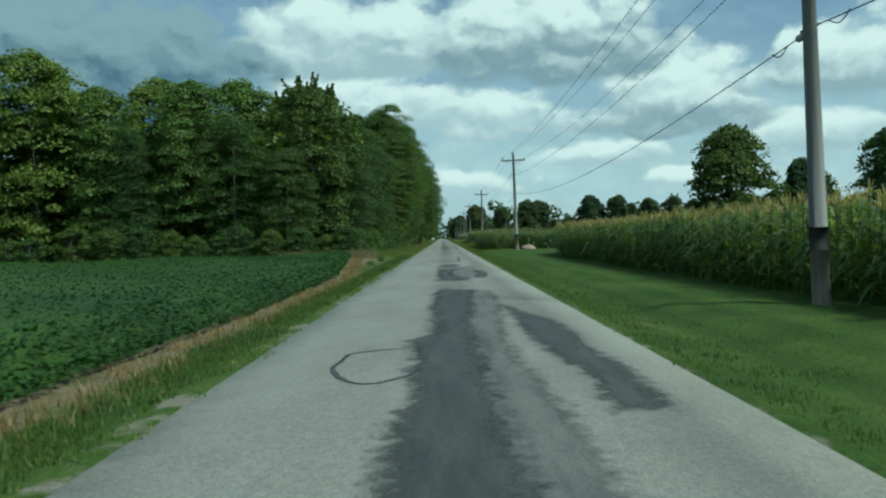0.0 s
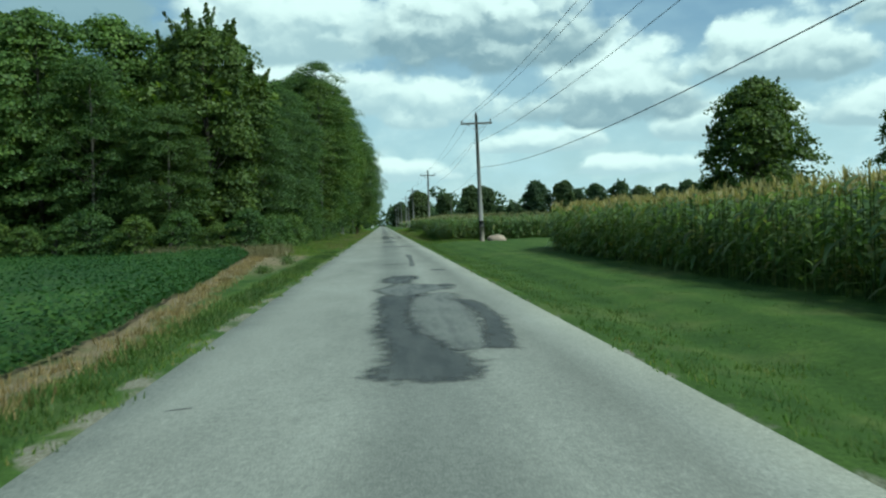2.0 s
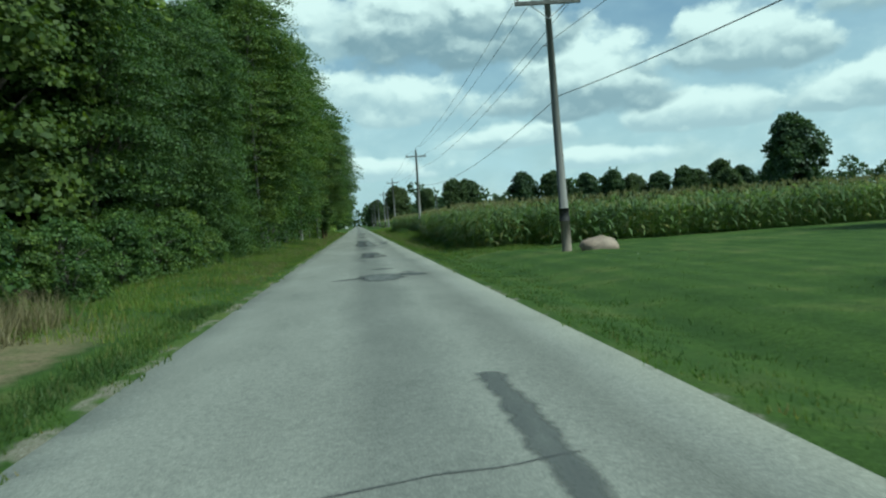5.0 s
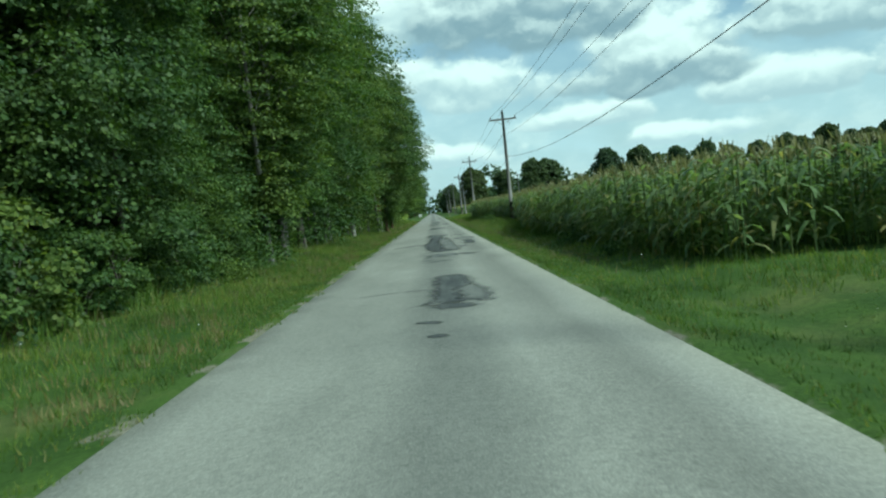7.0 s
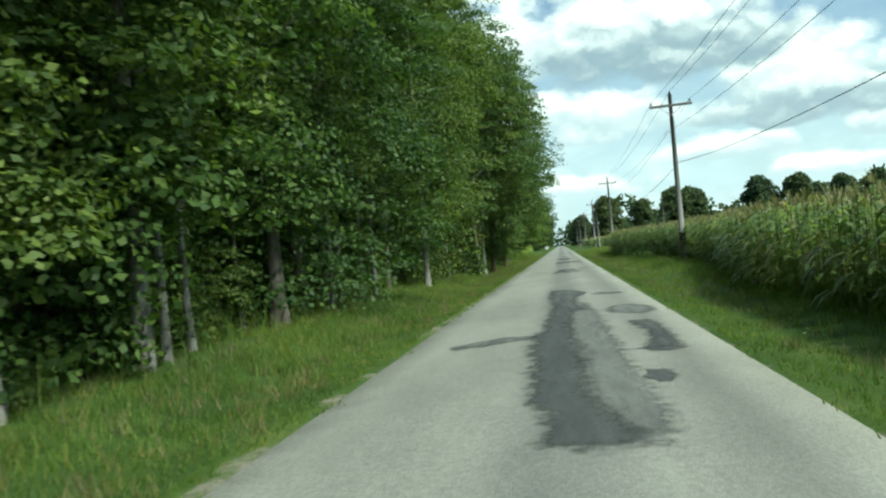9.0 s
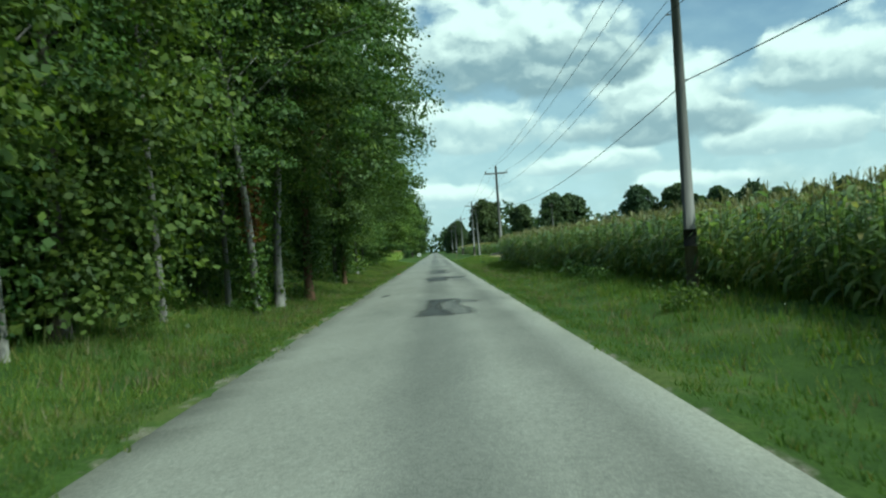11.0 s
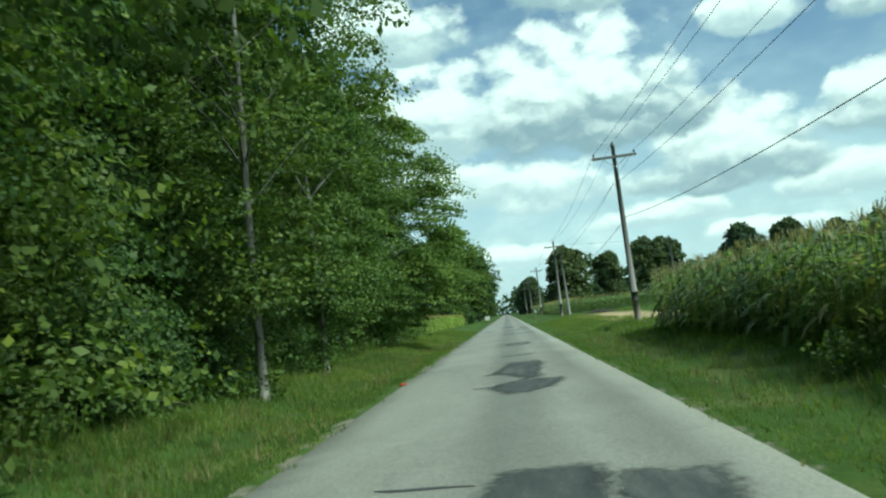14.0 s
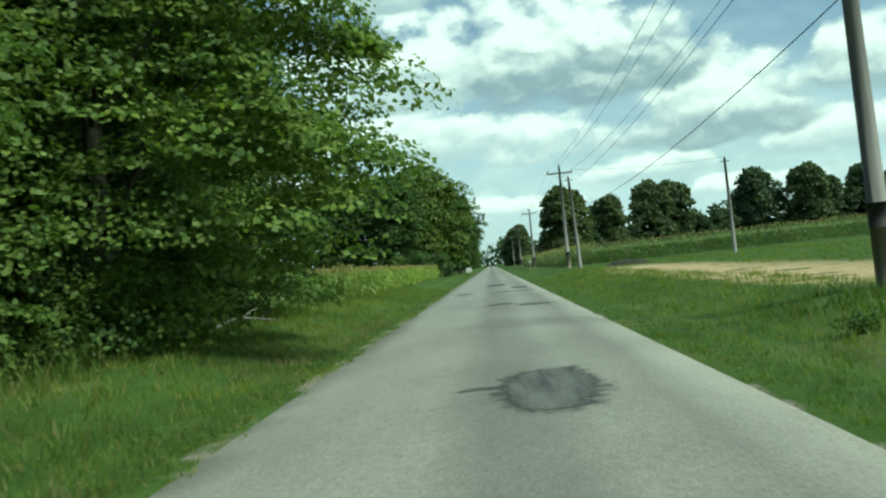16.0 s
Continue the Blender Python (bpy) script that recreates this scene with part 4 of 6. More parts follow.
def plant_trees():
    kinds = {
        "broad": make_tree("broadleaf_tree", "leafy green broadleaf tree at the wood's edge", "tree", M_BARK, M_LEAF, seed=11, height=17, crown_low=2.6, radius=4.7,
                           leaf=0.075, clumps=210, per=190, shape="round", trunk_r=0.2, open_low=0.3, aspect=1.3, clump=0.3),
        "dense": make_tree("broadleaf_tree", "dense dark green tree with foliage near the ground", "tree", M_BARK, M_LEAF, seed=12, height=15, crown_low=0.6, radius=4.2,
                           leaf=0.072, clumps=225, per=190, shape="bell", trunk_r=0.2, aspect=1.3, clump=0.31),
        "shade": make_tree("broadleaf_tree", "shaded dark green tree with foliage near the ground", "tree", M_BARK, M_LEAF_DARK, seed=62, height=15, crown_low=0.5, radius=4.4,
                           leaf=0.08, clumps=230, per=180, shape="full", trunk_r=0.2, aspect=1.3, clump=0.3),
        "full": make_tree("broadleaf_tree", "full dark green tree with broad shoulders and low boughs", "tree", M_BARK, M_LEAF, seed=52, height=17, crown_low=0.6, radius=4.4,
                          leaf=0.082, clumps=240, per=180, shape="full", trunk_r=0.22, open_low=0.3, aspect=1.3, clump=0.31),
        "tall": make_tree("broadleaf_tree", "tall slender green tree with a bare lower trunk", "tree", M_PALE_BARK, M_LEAF, seed=13, height=18, crown_low=2.4, radius=3.6,
                          leaf=0.066, clumps=260, per=125, shape="tall", trunk_r=0.11, ivy=8, open_low=0.3, aspect=1.3, clump=0.24),
        "pale": make_tree("broadleaf_tree", "pale green tree with feathery upright crown", "tree", M_BARK, M_LEAF_PALE, seed=14, height=17, crown_low=0.8, radius=4.8,
                          leaf=0.13, clumps=230, per=120, shape="full", trunk_r=0.2, aspect=1.4, clump=0.27),
        "maple": make_tree("broadleaf_tree", "dark green tree with upswept pointed boughs", "tree", M_BARK, M_LEAF_DARK, seed=15, height=15, crown_low=1.0, radius=5.0,
                           leaf=0.12, clumps=230, per=130, shape="full", trunk_r=0.22, aspect=1.4, clump=0.27, shoots=160),
        "red": make_tree("broadleaf_tree", "spreading tree with reddish bark leaning over the verge", "tree", M_RED_BARK, M_LEAF_DARK, seed=25, height=13.5, crown_low=3.9, radius=5.3,
                         leaf=0.064, clumps=280, per=190, shape="spread", trunk_r=0.15, ivy=46, aspect=1.3, clump=0.19),
        "bare": make_tree("broadleaf_tree", "dark-leaved tree with a pale bare trunk near the road", "tree", M_PALE_BARK, M_LEAF, seed=41, height=15, crown_low=4.0, radius=4.2,
                          leaf=0.062, clumps=230, per=130, shape="spread", trunk_r=0.125, bend=4.5, ivy=10, aspect=1.3, clump=0.2),
        "back": make_tree("broadleaf_tree", "shaded green tree deeper in the woods", "tree", M_BARK, M_LEAF, seed=26, height=17.5, crown_low=1.0, radius=4.4,
                          leaf=0.24, clumps=150, per=60, shape="bell", trunk_r=0.22),
        "bush": make_tree("bush", "leafy green bush at the edge of the woods", "bush", M_BARK, M_LEAF, seed=16, height=2.6, crown_low=0.15, radius=1.5,
                          leaf=0.06, clumps=60, per=110, shape="round", trunk_r=0.05, aspect=1.3),
        "slim": make_tree("sapling", "thin sapling with a pale bare stem", "tree", M_PALE_BARK, M_LEAF, seed=17, height=9.5, crown_low=2.6, radius=1.9,
                          leaf=0.046, clumps=80, per=120, shape="tall", trunk_r=0.07, ivy=4, aspect=1.3),
        "round": make_tree("broadleaf_tree", "broad rounded tree with full crown beside the road", "tree", M_BARK, M_LEAF, seed=27, height=14, crown_low=1.8, radius=6.0,
                           leaf=0.16, clumps=300, per=100, shape="full", trunk_r=0.3, clump=0.24, loose=0.6, flat=0.7),
        "oak": make_tree("oak_tree", "big round dark green field tree beyond the corn", "tree", M_BARK, M_LEAF_DARK, seed=18, height=12.3, crown_low=0.5, radius=4.3,
                         leaf=0.16, clumps=300, per=90, shape="round", trunk_r=0.3, aspect=1.3, clump=0.3, loose=0.4, shoots=10),
        "far": make_tree("broadleaf_tree", "rounded green tree in the distance", "tree", M_BARK, M_LEAF_HAZED, seed=19, height=10.5, crown_low=-0.8, radius=3.7,
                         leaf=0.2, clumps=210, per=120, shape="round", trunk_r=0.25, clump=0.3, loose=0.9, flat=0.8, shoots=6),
        "far_full": make_tree("broadleaf_tree", "broad-shouldered green tree in the distance", "tree", M_BARK, M_LEAF_HAZED, seed=71, height=10.5, crown_low=-0.8, radius=3.5,
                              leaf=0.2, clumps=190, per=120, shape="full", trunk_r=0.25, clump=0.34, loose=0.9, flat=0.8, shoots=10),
        "far_uneven": make_tree("broadleaf_tree", "uneven green tree with gaps in the distance", "tree", M_BARK, M_LEAF_HAZED, seed=73, height=10.5, crown_low=-0.5, radius=3.6,
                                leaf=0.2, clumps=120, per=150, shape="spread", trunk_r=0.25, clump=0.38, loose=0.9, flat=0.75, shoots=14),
        "edge": make_tree("broadleaf_tree", "big full green tree at the end of the wood", "tree", M_BARK, M_LEAF_PALE, seed=85, height=15, crown_low=0.5, radius=5.6,
                          leaf=0.07, clumps=600, per=290, shape="full", trunk_r=0.24, open_low=0.12, aspect=1.3, clump=0.19, side=(0.8, 0), loose=0.3, flat=0.65),
        "light_bush": make_tree("bush", "yellowish green bush at the edge of the woods", "bush", M_BARK, M_LEAF_PALE, seed=83, height=2.6, crown_low=0.15, radius=1.6,
                                leaf=0.065, clumps=60, per=110, shape="round", trunk_r=0.05, aspect=1.3),
    }
    used = set()

    def put(kind, x, y, turn=0.0, size=1.0, tall=1.0, group="", label=""):
        src = kinds[kind]
        m = stand(x, y, turn, size, tall)
        if kind not in used:
            used.add(kind)
            src.matrix_basis = m
            ob = src
        else:
            base_scale = src.scale.copy()
            src.scale = (1, 1, 1)
            ob = copy_thing(src, m)
            src.scale = base_scale
        return tagged(ob, label, group=group)

    g = random.Random(5)
    wood = "trees of the wood"
    # edge towards the bean field
    row = [("maple", -12.2, 78, 1.0, 1.02), ("shade", -9.6, 80.5, 0.74, 1.0), ("shade", -13.4, 72, 0.62, 1.0), ("pale", -22, 74, 0.93, 1.0), ("full", -18, 72, 0.72, 1.0), ("dense", -26, 70, 0.74, 1.0), ("pale", -30, 73, 0.9, 1.0),
           ("pale", -35, 72, 1.08, 1.0), ("pale", -40, 71, 0.95, 1.0), ("pale", -45, 73, 1.15, 1.0), ("maple", -52, 71, 1.2, 1.0), ("pale", -60, 72, 1.15, 1.0), ("maple", -70, 73, 1.2, 1.0),
           ("pale", -27, 80, 1.02, 1.0), ("pale", -19.5, 82, 1.02, 1.0), ("pale", -38, 81, 1.0, 1.05), ("back", -48, 82, 1.2, 1.05), ("back", -58, 82, 1.25, 1.05), ("back", -15, 88, 1.0, 1.0)]
    for k, x, y, s, tl in row:
        put(k, x, y, g.uniform(0, 360), s, tl, wood)
    # edge along the road
    y = 83.0
    order = ["dense", "broad", "dense", "full", "broad", "tall", "dense", "broad"]
    n = 0
    while y < 205:
        thin = 98 < y < 165
        k = "shade" if y < 91 else ("dense" if y > 172 else order[n % len(order)]) if not thin else ["broad", "tall", "dense", "broad", "tall", "full"][n % 6]
        x = -7.6 - g.uniform(0, 1.8) - (1.6 if y > 172 else 0) + (0.4 if thin else 0)
        put(k, x, y, g.uniform(0, 360), g.uniform(0.86, 1.04) * (0.77 if y < 92 else 0.84 if y < 102 else 0.84 if y > 176 else 1.04), g.uniform(0.94, 1.08), wood)
        y += g.uniform(3.3, 4.6)
        n += 1
    # deeper rows
    for depth, step in ((-13.0, 4.4), (-18.5, 7.0), (-26.0, 8.0), (-35.0, 9.0)):
        y = 86.0
        while y < 212:
            put("back", depth + g.uniform(-1.5, 1.5), y, g.uniform(0, 360), g.uniform(0.9, 1.12), g.uniform(0.95, 1.08) * (0.84 if y < 125 else 1.0), wood)
            y += g.uniform(0.8, 1.2) * step
    # trees that reach out over the road
    for k, x, yy, s, tl in (("tall", -5.9, 99.8, 0.95, 0.9), ("tall", -6.05, 103.2, 1.25, 0.8), ("broad", -6.4, 110, 0.95, 1.0), ("tall", -5.2, 124, 0.95, 1.05), ("full", -6.4, 130, 0.9, 1.0), ("bare", -4.4, 136.4, 0.85, 1.0),
                            ("bare", -4.35, 139.3, 0.95, 1.0), ("bare", -4.55, 140.4, 1.1, 0.95), ("red", -4.15, 143.4, 1.02, 1.0), ("red", -4.2, 154.7, 0.7, 1.15), ("tall", -4.65, 154.9, 0.9, 0.95), ("tall", -4.9, 168.1, 0.85, 0.95),
                            ("tall", -5.1, 174.7, 0.8, 0.9), ("broad", -8.6, 184, 0.82, 0.9), ("dense", -8.2, 202, 0.8, 0.9)):
        put(k, x, yy, g.uniform(0, 360), s, tl, wood)
    for x, yy, turn, s, tl in ((-7.7, 193.6, -33, 1.03, 0.86), (-9.8, 185.5, -40, 0.9, 1.05), (-11.0, 201.5, -14, 0.9, 0.95)):
        put("edge", x, yy, turn, s, tl, wood)
    # leafy young trees that close the wood's edge down to the ground
    for y0, y1, x0 in ((90, 97.5, -7.0), (132, 158, -8.8), (158, 167, -7.2), (177, 204, -8.9)):
        yy = y0
        while yy < y1:
            put("dense", x0 - g.uniform(0, 1.0), yy, g.uniform(0, 360), g.uniform(0.45, 0.62), g.uniform(0.95, 1.15), wood)
            yy += g.uniform(2.2, 3.4)
    # saplings and stems near the edge
    for x, yy in ((-6.27, 113.9), (-6.6, 116.0), (-6.15, 116.9), (-6.14, 118.7), (-6.7, 115.0), (-6.9, 109), (-6.0, 103.8), (-5.6, 126.7), (-5.0, 158.2), (-5.3, 137.2), (-5.6, 133), (-7.2, 107), (-6.6, 123), (-6.3, 127), (-6.4, 105.5), (-6.3, 160)):
        put("slim", x, yy, g.uniform(0, 360), g.uniform(0.8, 1.15), g.uniform(0.9, 1.1), "saplings along the road")
    # undergrowth
    y = 66.0
    while y < 206:
        inner = 98 < y < 160
        x = (-7.0 if inner else -6.8) - g.uniform(0, 1.2) - (1.2 if y > 172 else 0)
        put("bush", x, y, g.uniform(0, 360), g.uniform(0.55, 0.9) * (0.95 if inner else 1.1), 1.0, "undergrowth")
        y += g.uniform(1.3, 2.3)
    y = 178.0
    while y < 207:
        put("light_bush" if g.random() < 0.35 else "bush", -8.2 - g.uniform(0, 0.9), y, g.uniform(0, 360), g.uniform(0.75, 1.1), 1.0, "undergrowth")
        y += g.uniform(1.0, 1.7)
    x = -9.0
    while x > -62:
        put("bush", x, 66 + g.uniform(-0.8, 0.8), g.uniform(0, 360), g.uniform(0.7, 1.2), 1.0, "undergrowth")
        x -= g.uniform(1.6, 3.0)
    # across the corn
    put("oak", 26.0, 74.5, 20, 0.84, 1.0, "field trees")
    put("oak", 50.6, 91, 140, 1.0, 1.0, "field trees")
    put("far", 103, 228, 0, 1.75, 1.05, "field trees")
    put("far", 80, 214, 60, 0.9, 0.8, "field trees")
    for x, yy, s, tl in ((13.6, 318, 1.15, 0.9), (26.5, 350, 1.0, 1.2), (20.5, 345, 0.7, 0.7), (39.5, 374, 1.35, 1.05), (46, 378, 1.3, 1.08), (34, 372, 0.7, 0.7), (54, 384, 0.85, 0.8), (62, 392, 0.95, 0.8), (75, 402, 1.55, 1.0),
                         (69, 405, 0.9, 0.8), (88, 400, 1.5, 1.1), (95, 404, 1.2, 1.0), (105, 404, 1.4, 0.95), (116, 402, 1.45, 1.0), (127, 404, 1.35, 0.95), (138, 402, 1.4, 1.0), (149, 400, 1.5, 1.0), (158, 404, 1.3, 1.0),
                         (168, 402, 1.55, 1.05), (180, 405, 1.4, 1.0), (194, 402, 1.5, 1.0), (208, 404, 1.4, 1.0)):
        put(g.choice(("far", "far_full", "far_uneven")), x, yy, g.uniform(0, 360), s * 1.12, tl * g.uniform(0.92, 1.1), "distant trees")
    # second clump of woods on the far side of the open strip
    for k, x, yy, s in (("round", -9.5, 292, 1.12), ("round", -13.5, 286, 1.0), ("round", -8.6, 310, 1.0), ("round", -21, 287, 1.0), ("maple", -5.4, 314, 0.9), ("pale", -21, 287, 0.9), ("maple", -6, 332, 0.9), ("maple", -6.5, 352, 0.9),
                        ("maple", -7, 380, 0.9), ("pale", -28, 288, 0.9), ("maple", -36, 286, 0.95), ("bush", -6.0, 280, 1.2), ("bush", -8.5, 279, 1.4), ("bush", -12, 279, 1.3)):
        put(k, x, yy, g.uniform(0, 360), s, 1.0, "distant trees")
    for x, yy in ((9, 420), (10, 440), (11, 465), (9, 490), (10, 520), (10, 560), (-9, 420), (-9, 460), (-9, 500), (-9, 560)):
        put("far", x, yy, g.uniform(0, 360), 1.1, 1.0, "distant trees")


def far_woods():
    """Depth of the wood behind its edge, and the tree line on the horizon: lumpy leaf masses, one mesh each."""
    g = np.random.default_rng(21)

    def mass(name, centres, radii, leaf, per, mat, label):
        out = []
        for c, r in zip(centres, radii):
            q = g.normal(size=(per, 3))
            q /= np.linalg.norm(q, axis=1)[:, None]
            q *= (g.uniform(0.4, 1, per) ** 0.5)[:, None] * np.array([r, r, r * 0.8])
            out.append(np.array(c) + q)
        pos = np.concatenate(out)
        pos = pos[pos[:, 2] > 0.1]
        v, f = cards(pos, leaf, 0.3, 1.3, g)
        tagged(mesh_object(name, v, f, mat), label, "woods", kind="stuff")

    cs, rs = [], []
    for y in np.arange(72, 210, 2.6):
        for x, zs in ((-30, (2, 5, 8, 11)), (-36, (3, 7, 11))):
            for z in zs:
                cs.append((x + g.uniform(-2, 2), y + g.uniform(-1, 1), z + g.uniform(-1, 1)))
                rs.append(g.uniform(1.8, 2.8))
    for x in np.arange(-90, -12, 2.8):
        for y, zs in ((88, (1.5, 4, 7, 10, 13)), (80, (1.2, 3.0))):
            for z in zs:
                cs.append((x + g.uniform(-1, 1), y + g.uniform(-2, 2), z + g.uniform(-1, 1)))
                rs.append(g.uniform(1.8, 2.8))
    for y in np.arange(84, 206, 1.9):
        for x, zs in ((-11.0, (4.5, 6.5, 8.5, 10.5, 12.0)), (-14.5, (0.8, 2.4, 4.0))):
            for z in zs:
                cs.append((x + g.uniform(-1, 1), y + g.uniform(-0.8, 0.8), z + g.uniform(-0.7, 0.7)))
                rs.append(g.uniform(1.1, 1.8))
    for x in np.arange(-62, -11, 1.9):
        for z in (0.8, 2.2, 3.8, 5.4, 7.0, 8.6, 10.2):
            cs.append((x + g.uniform(-1, 1), 74.5 + g.uniform(-0.8, 0.8), z + g.uniform(-0.7, 0.7)))
            rs.append(g.uniform(1.1, 1.9))
    mass("deep_woods", cs, rs, 0.26, 110, M_LEAF, "deep shady interior of the broadleaf woods")
    cs, rs = [], []
    for x in np.arange(14, 230, 2.6):
        y = np.interp(x, [14, 26, 40, 62, 88, 230], [318, 350, 374, 392, 402, 406]) + 5
        for z in (1.2, 3.2, 4.6 + 1.2 * math.sin(x * 0.4) + 0.8 * math.sin(x * 1.1)):
            cs.append((x + g.uniform(-1, 1), y + g.uniform(-2, 2), z))
            rs.append(g.uniform(1.5, 2.3))
    mass("far_hedge", cs, rs, 0.4, 70, M_LEAF_HAZED, "dark bushes between the distant trees")
    cs, rs = [], []
    for x in np.arange(25, 900, 7.0):
        h = 13 + 2 * math.sin(x * 0.05) + 2.5 * math.sin(x * 0.23) + g.uniform(-1.5, 1.5)
        for z in np.arange(2, h, 4):
            cs.append((x + g.uniform(-3, 3), 445 + 0.1 * x + g.uniform(-8, 8), z))
            rs.append(g.uniform(4, 6))
    for x in np.arange(-900, 40, 7.0):
        h = 11 + 3 * math.sin(x * 0.05) + 2.5 * math.sin(x * 0.19)
        for z in np.arange(2, h, 4):
            cs.append((x + g.uniform(-3, 3), 640 + g.uniform(-8, 8), z))
            rs.append(g.uniform(4, 6))
    mass("far_woods", cs, rs, 1.2, 60, M_LEAF_HAZED, "dark tree line on the horizon")


plant_trees()
far_woods()

# ---------------------------------------------------------------- crops


def corn_plants(name, label, places, height, seed, tassel=True, leaf_n=11, leafmat=None):
    """Maize: each plant a stalk, arching strap leaves and a tassel; one mesh."""
    g = np.random.default_rng(seed)
    P = np.asarray(places, float)
    n = len(P)
    H = height * g.uniform(0.9, 1.08, n)
    V, F, mats = [], [], []
    base = 0

    def add(v, f, m):
        nonlocal base
        V.append(v.reshape(-1, 3))
        F.append(f + base)
        mats.append(np.full(len(f), m))
        base += v.reshape(-1, 3).shape[0]

    z0 = ground_z(P[:, 0], P[:, 1]) - 0.03
    # stalks: three-sided
    ang = np.array([0, 2.09, 4.19])
    off = np.stack([np.cos(ang), np.sin(ang)], 1) * 0.014
    lo = np.stack([P[:, None, 0] + off[None, :, 0], P[:, None, 1] + off[None, :, 1], np.repeat(z0[:, None], 3, 1)], -1)
    hi = lo.copy()
    hi[..., 2] += H[:, None]
    quad = np.array([[0, 1, 4, 3], [1, 2, 5, 4], [2, 0, 3, 5]])
    f = (np.arange(n)[:, None, None] * 6 + quad[None]).reshape(-1, 4)
    add(np.concatenate([lo, hi], 1), f, 0)
    for k in range(leaf_n):
        h = (0.16 + 0.8 * k / (leaf_n - 1)) * H + g.uniform(-0.06, 0.06, n)
        a = g.uniform(0, 2 * np.pi, n)
        length = (0.75 - 0.35 * abs(k / (leaf_n - 1) - 0.45)) * g.uniform(0.75, 1.2, n)
        d = np.stack([np.cos(a), np.sin(a), np.zeros(n)], 1)
        s = np.stack([-np.sin(a), np.cos(a), np.zeros(n)], 1)
        o = np.stack([P[:, 0], P[:, 1], z0 + h], 1)
        up = g.uniform(0.25, 0.6, n)[:, None] * np.array([0, 0, 1.0])
        droop = g.uniform(0.35, 0.95, n)[:, None] * np.array([0, 0, 1.0])
        rows = []
        for t, w in ((0.0, 0.03), (0.35, 0.05), (0.7, 0.042), (1.0, 0.004)):
            c = o + length[:, None] * (d * t * (1 - 0.12 * t) + up * t - droop * t * t)
            rows.append(np.stack([c - s * w, c + s * w], 1))
        v = np.concatenate(rows, 1)
        quad = np.array([[0, 1, 3, 2], [2, 3, 5, 4], [4, 5, 7, 6]])
        f = (np.arange(n)[:, None, None] * 8 + quad[None]).reshape(-1, 4)
        add(v, f, 0)
    if tassel:
        for k in range(7):
            a = g.uniform(0, 2 * np.pi, n)
            tilt = g.uniform(0.0, 0.17, n)
            o = np.stack([P[:, 0], P[:, 1], z0 + H - 0.05], 1)
            e = o + np.stack([np.cos(a) * tilt, np.sin(a) * tilt, g.uniform(0.14, 0.27, n)], 1)
            s = np.stack([-np.sin(a), np.cos(a), np.zeros(n)], 1) * 0.014
            v = np.stack([o - s, o + s, e + s * 0.5, e - s * 0.5], 1)
            f = np.arange(4 * n).reshape(-1, 4)
            add(v, f, 1)
    ob = mesh_object(name, np.concatenate(V), np.concatenate(F), [leafmat or M_CORN, M_TASSEL], None, np.concatenate(mats))
    return tagged(ob, label, "corn", kind="stuff")


def face_x(y):
    """Where the corn beside the road begins."""
    return np.interp(y, [84, 88, 112, 118, 126, 140, 150, 160, 180, 190], [5.8, 5.2, 5.1, 5.7, 7.0, 7.0, 6.6, 5.8, 5.7, 6.4])


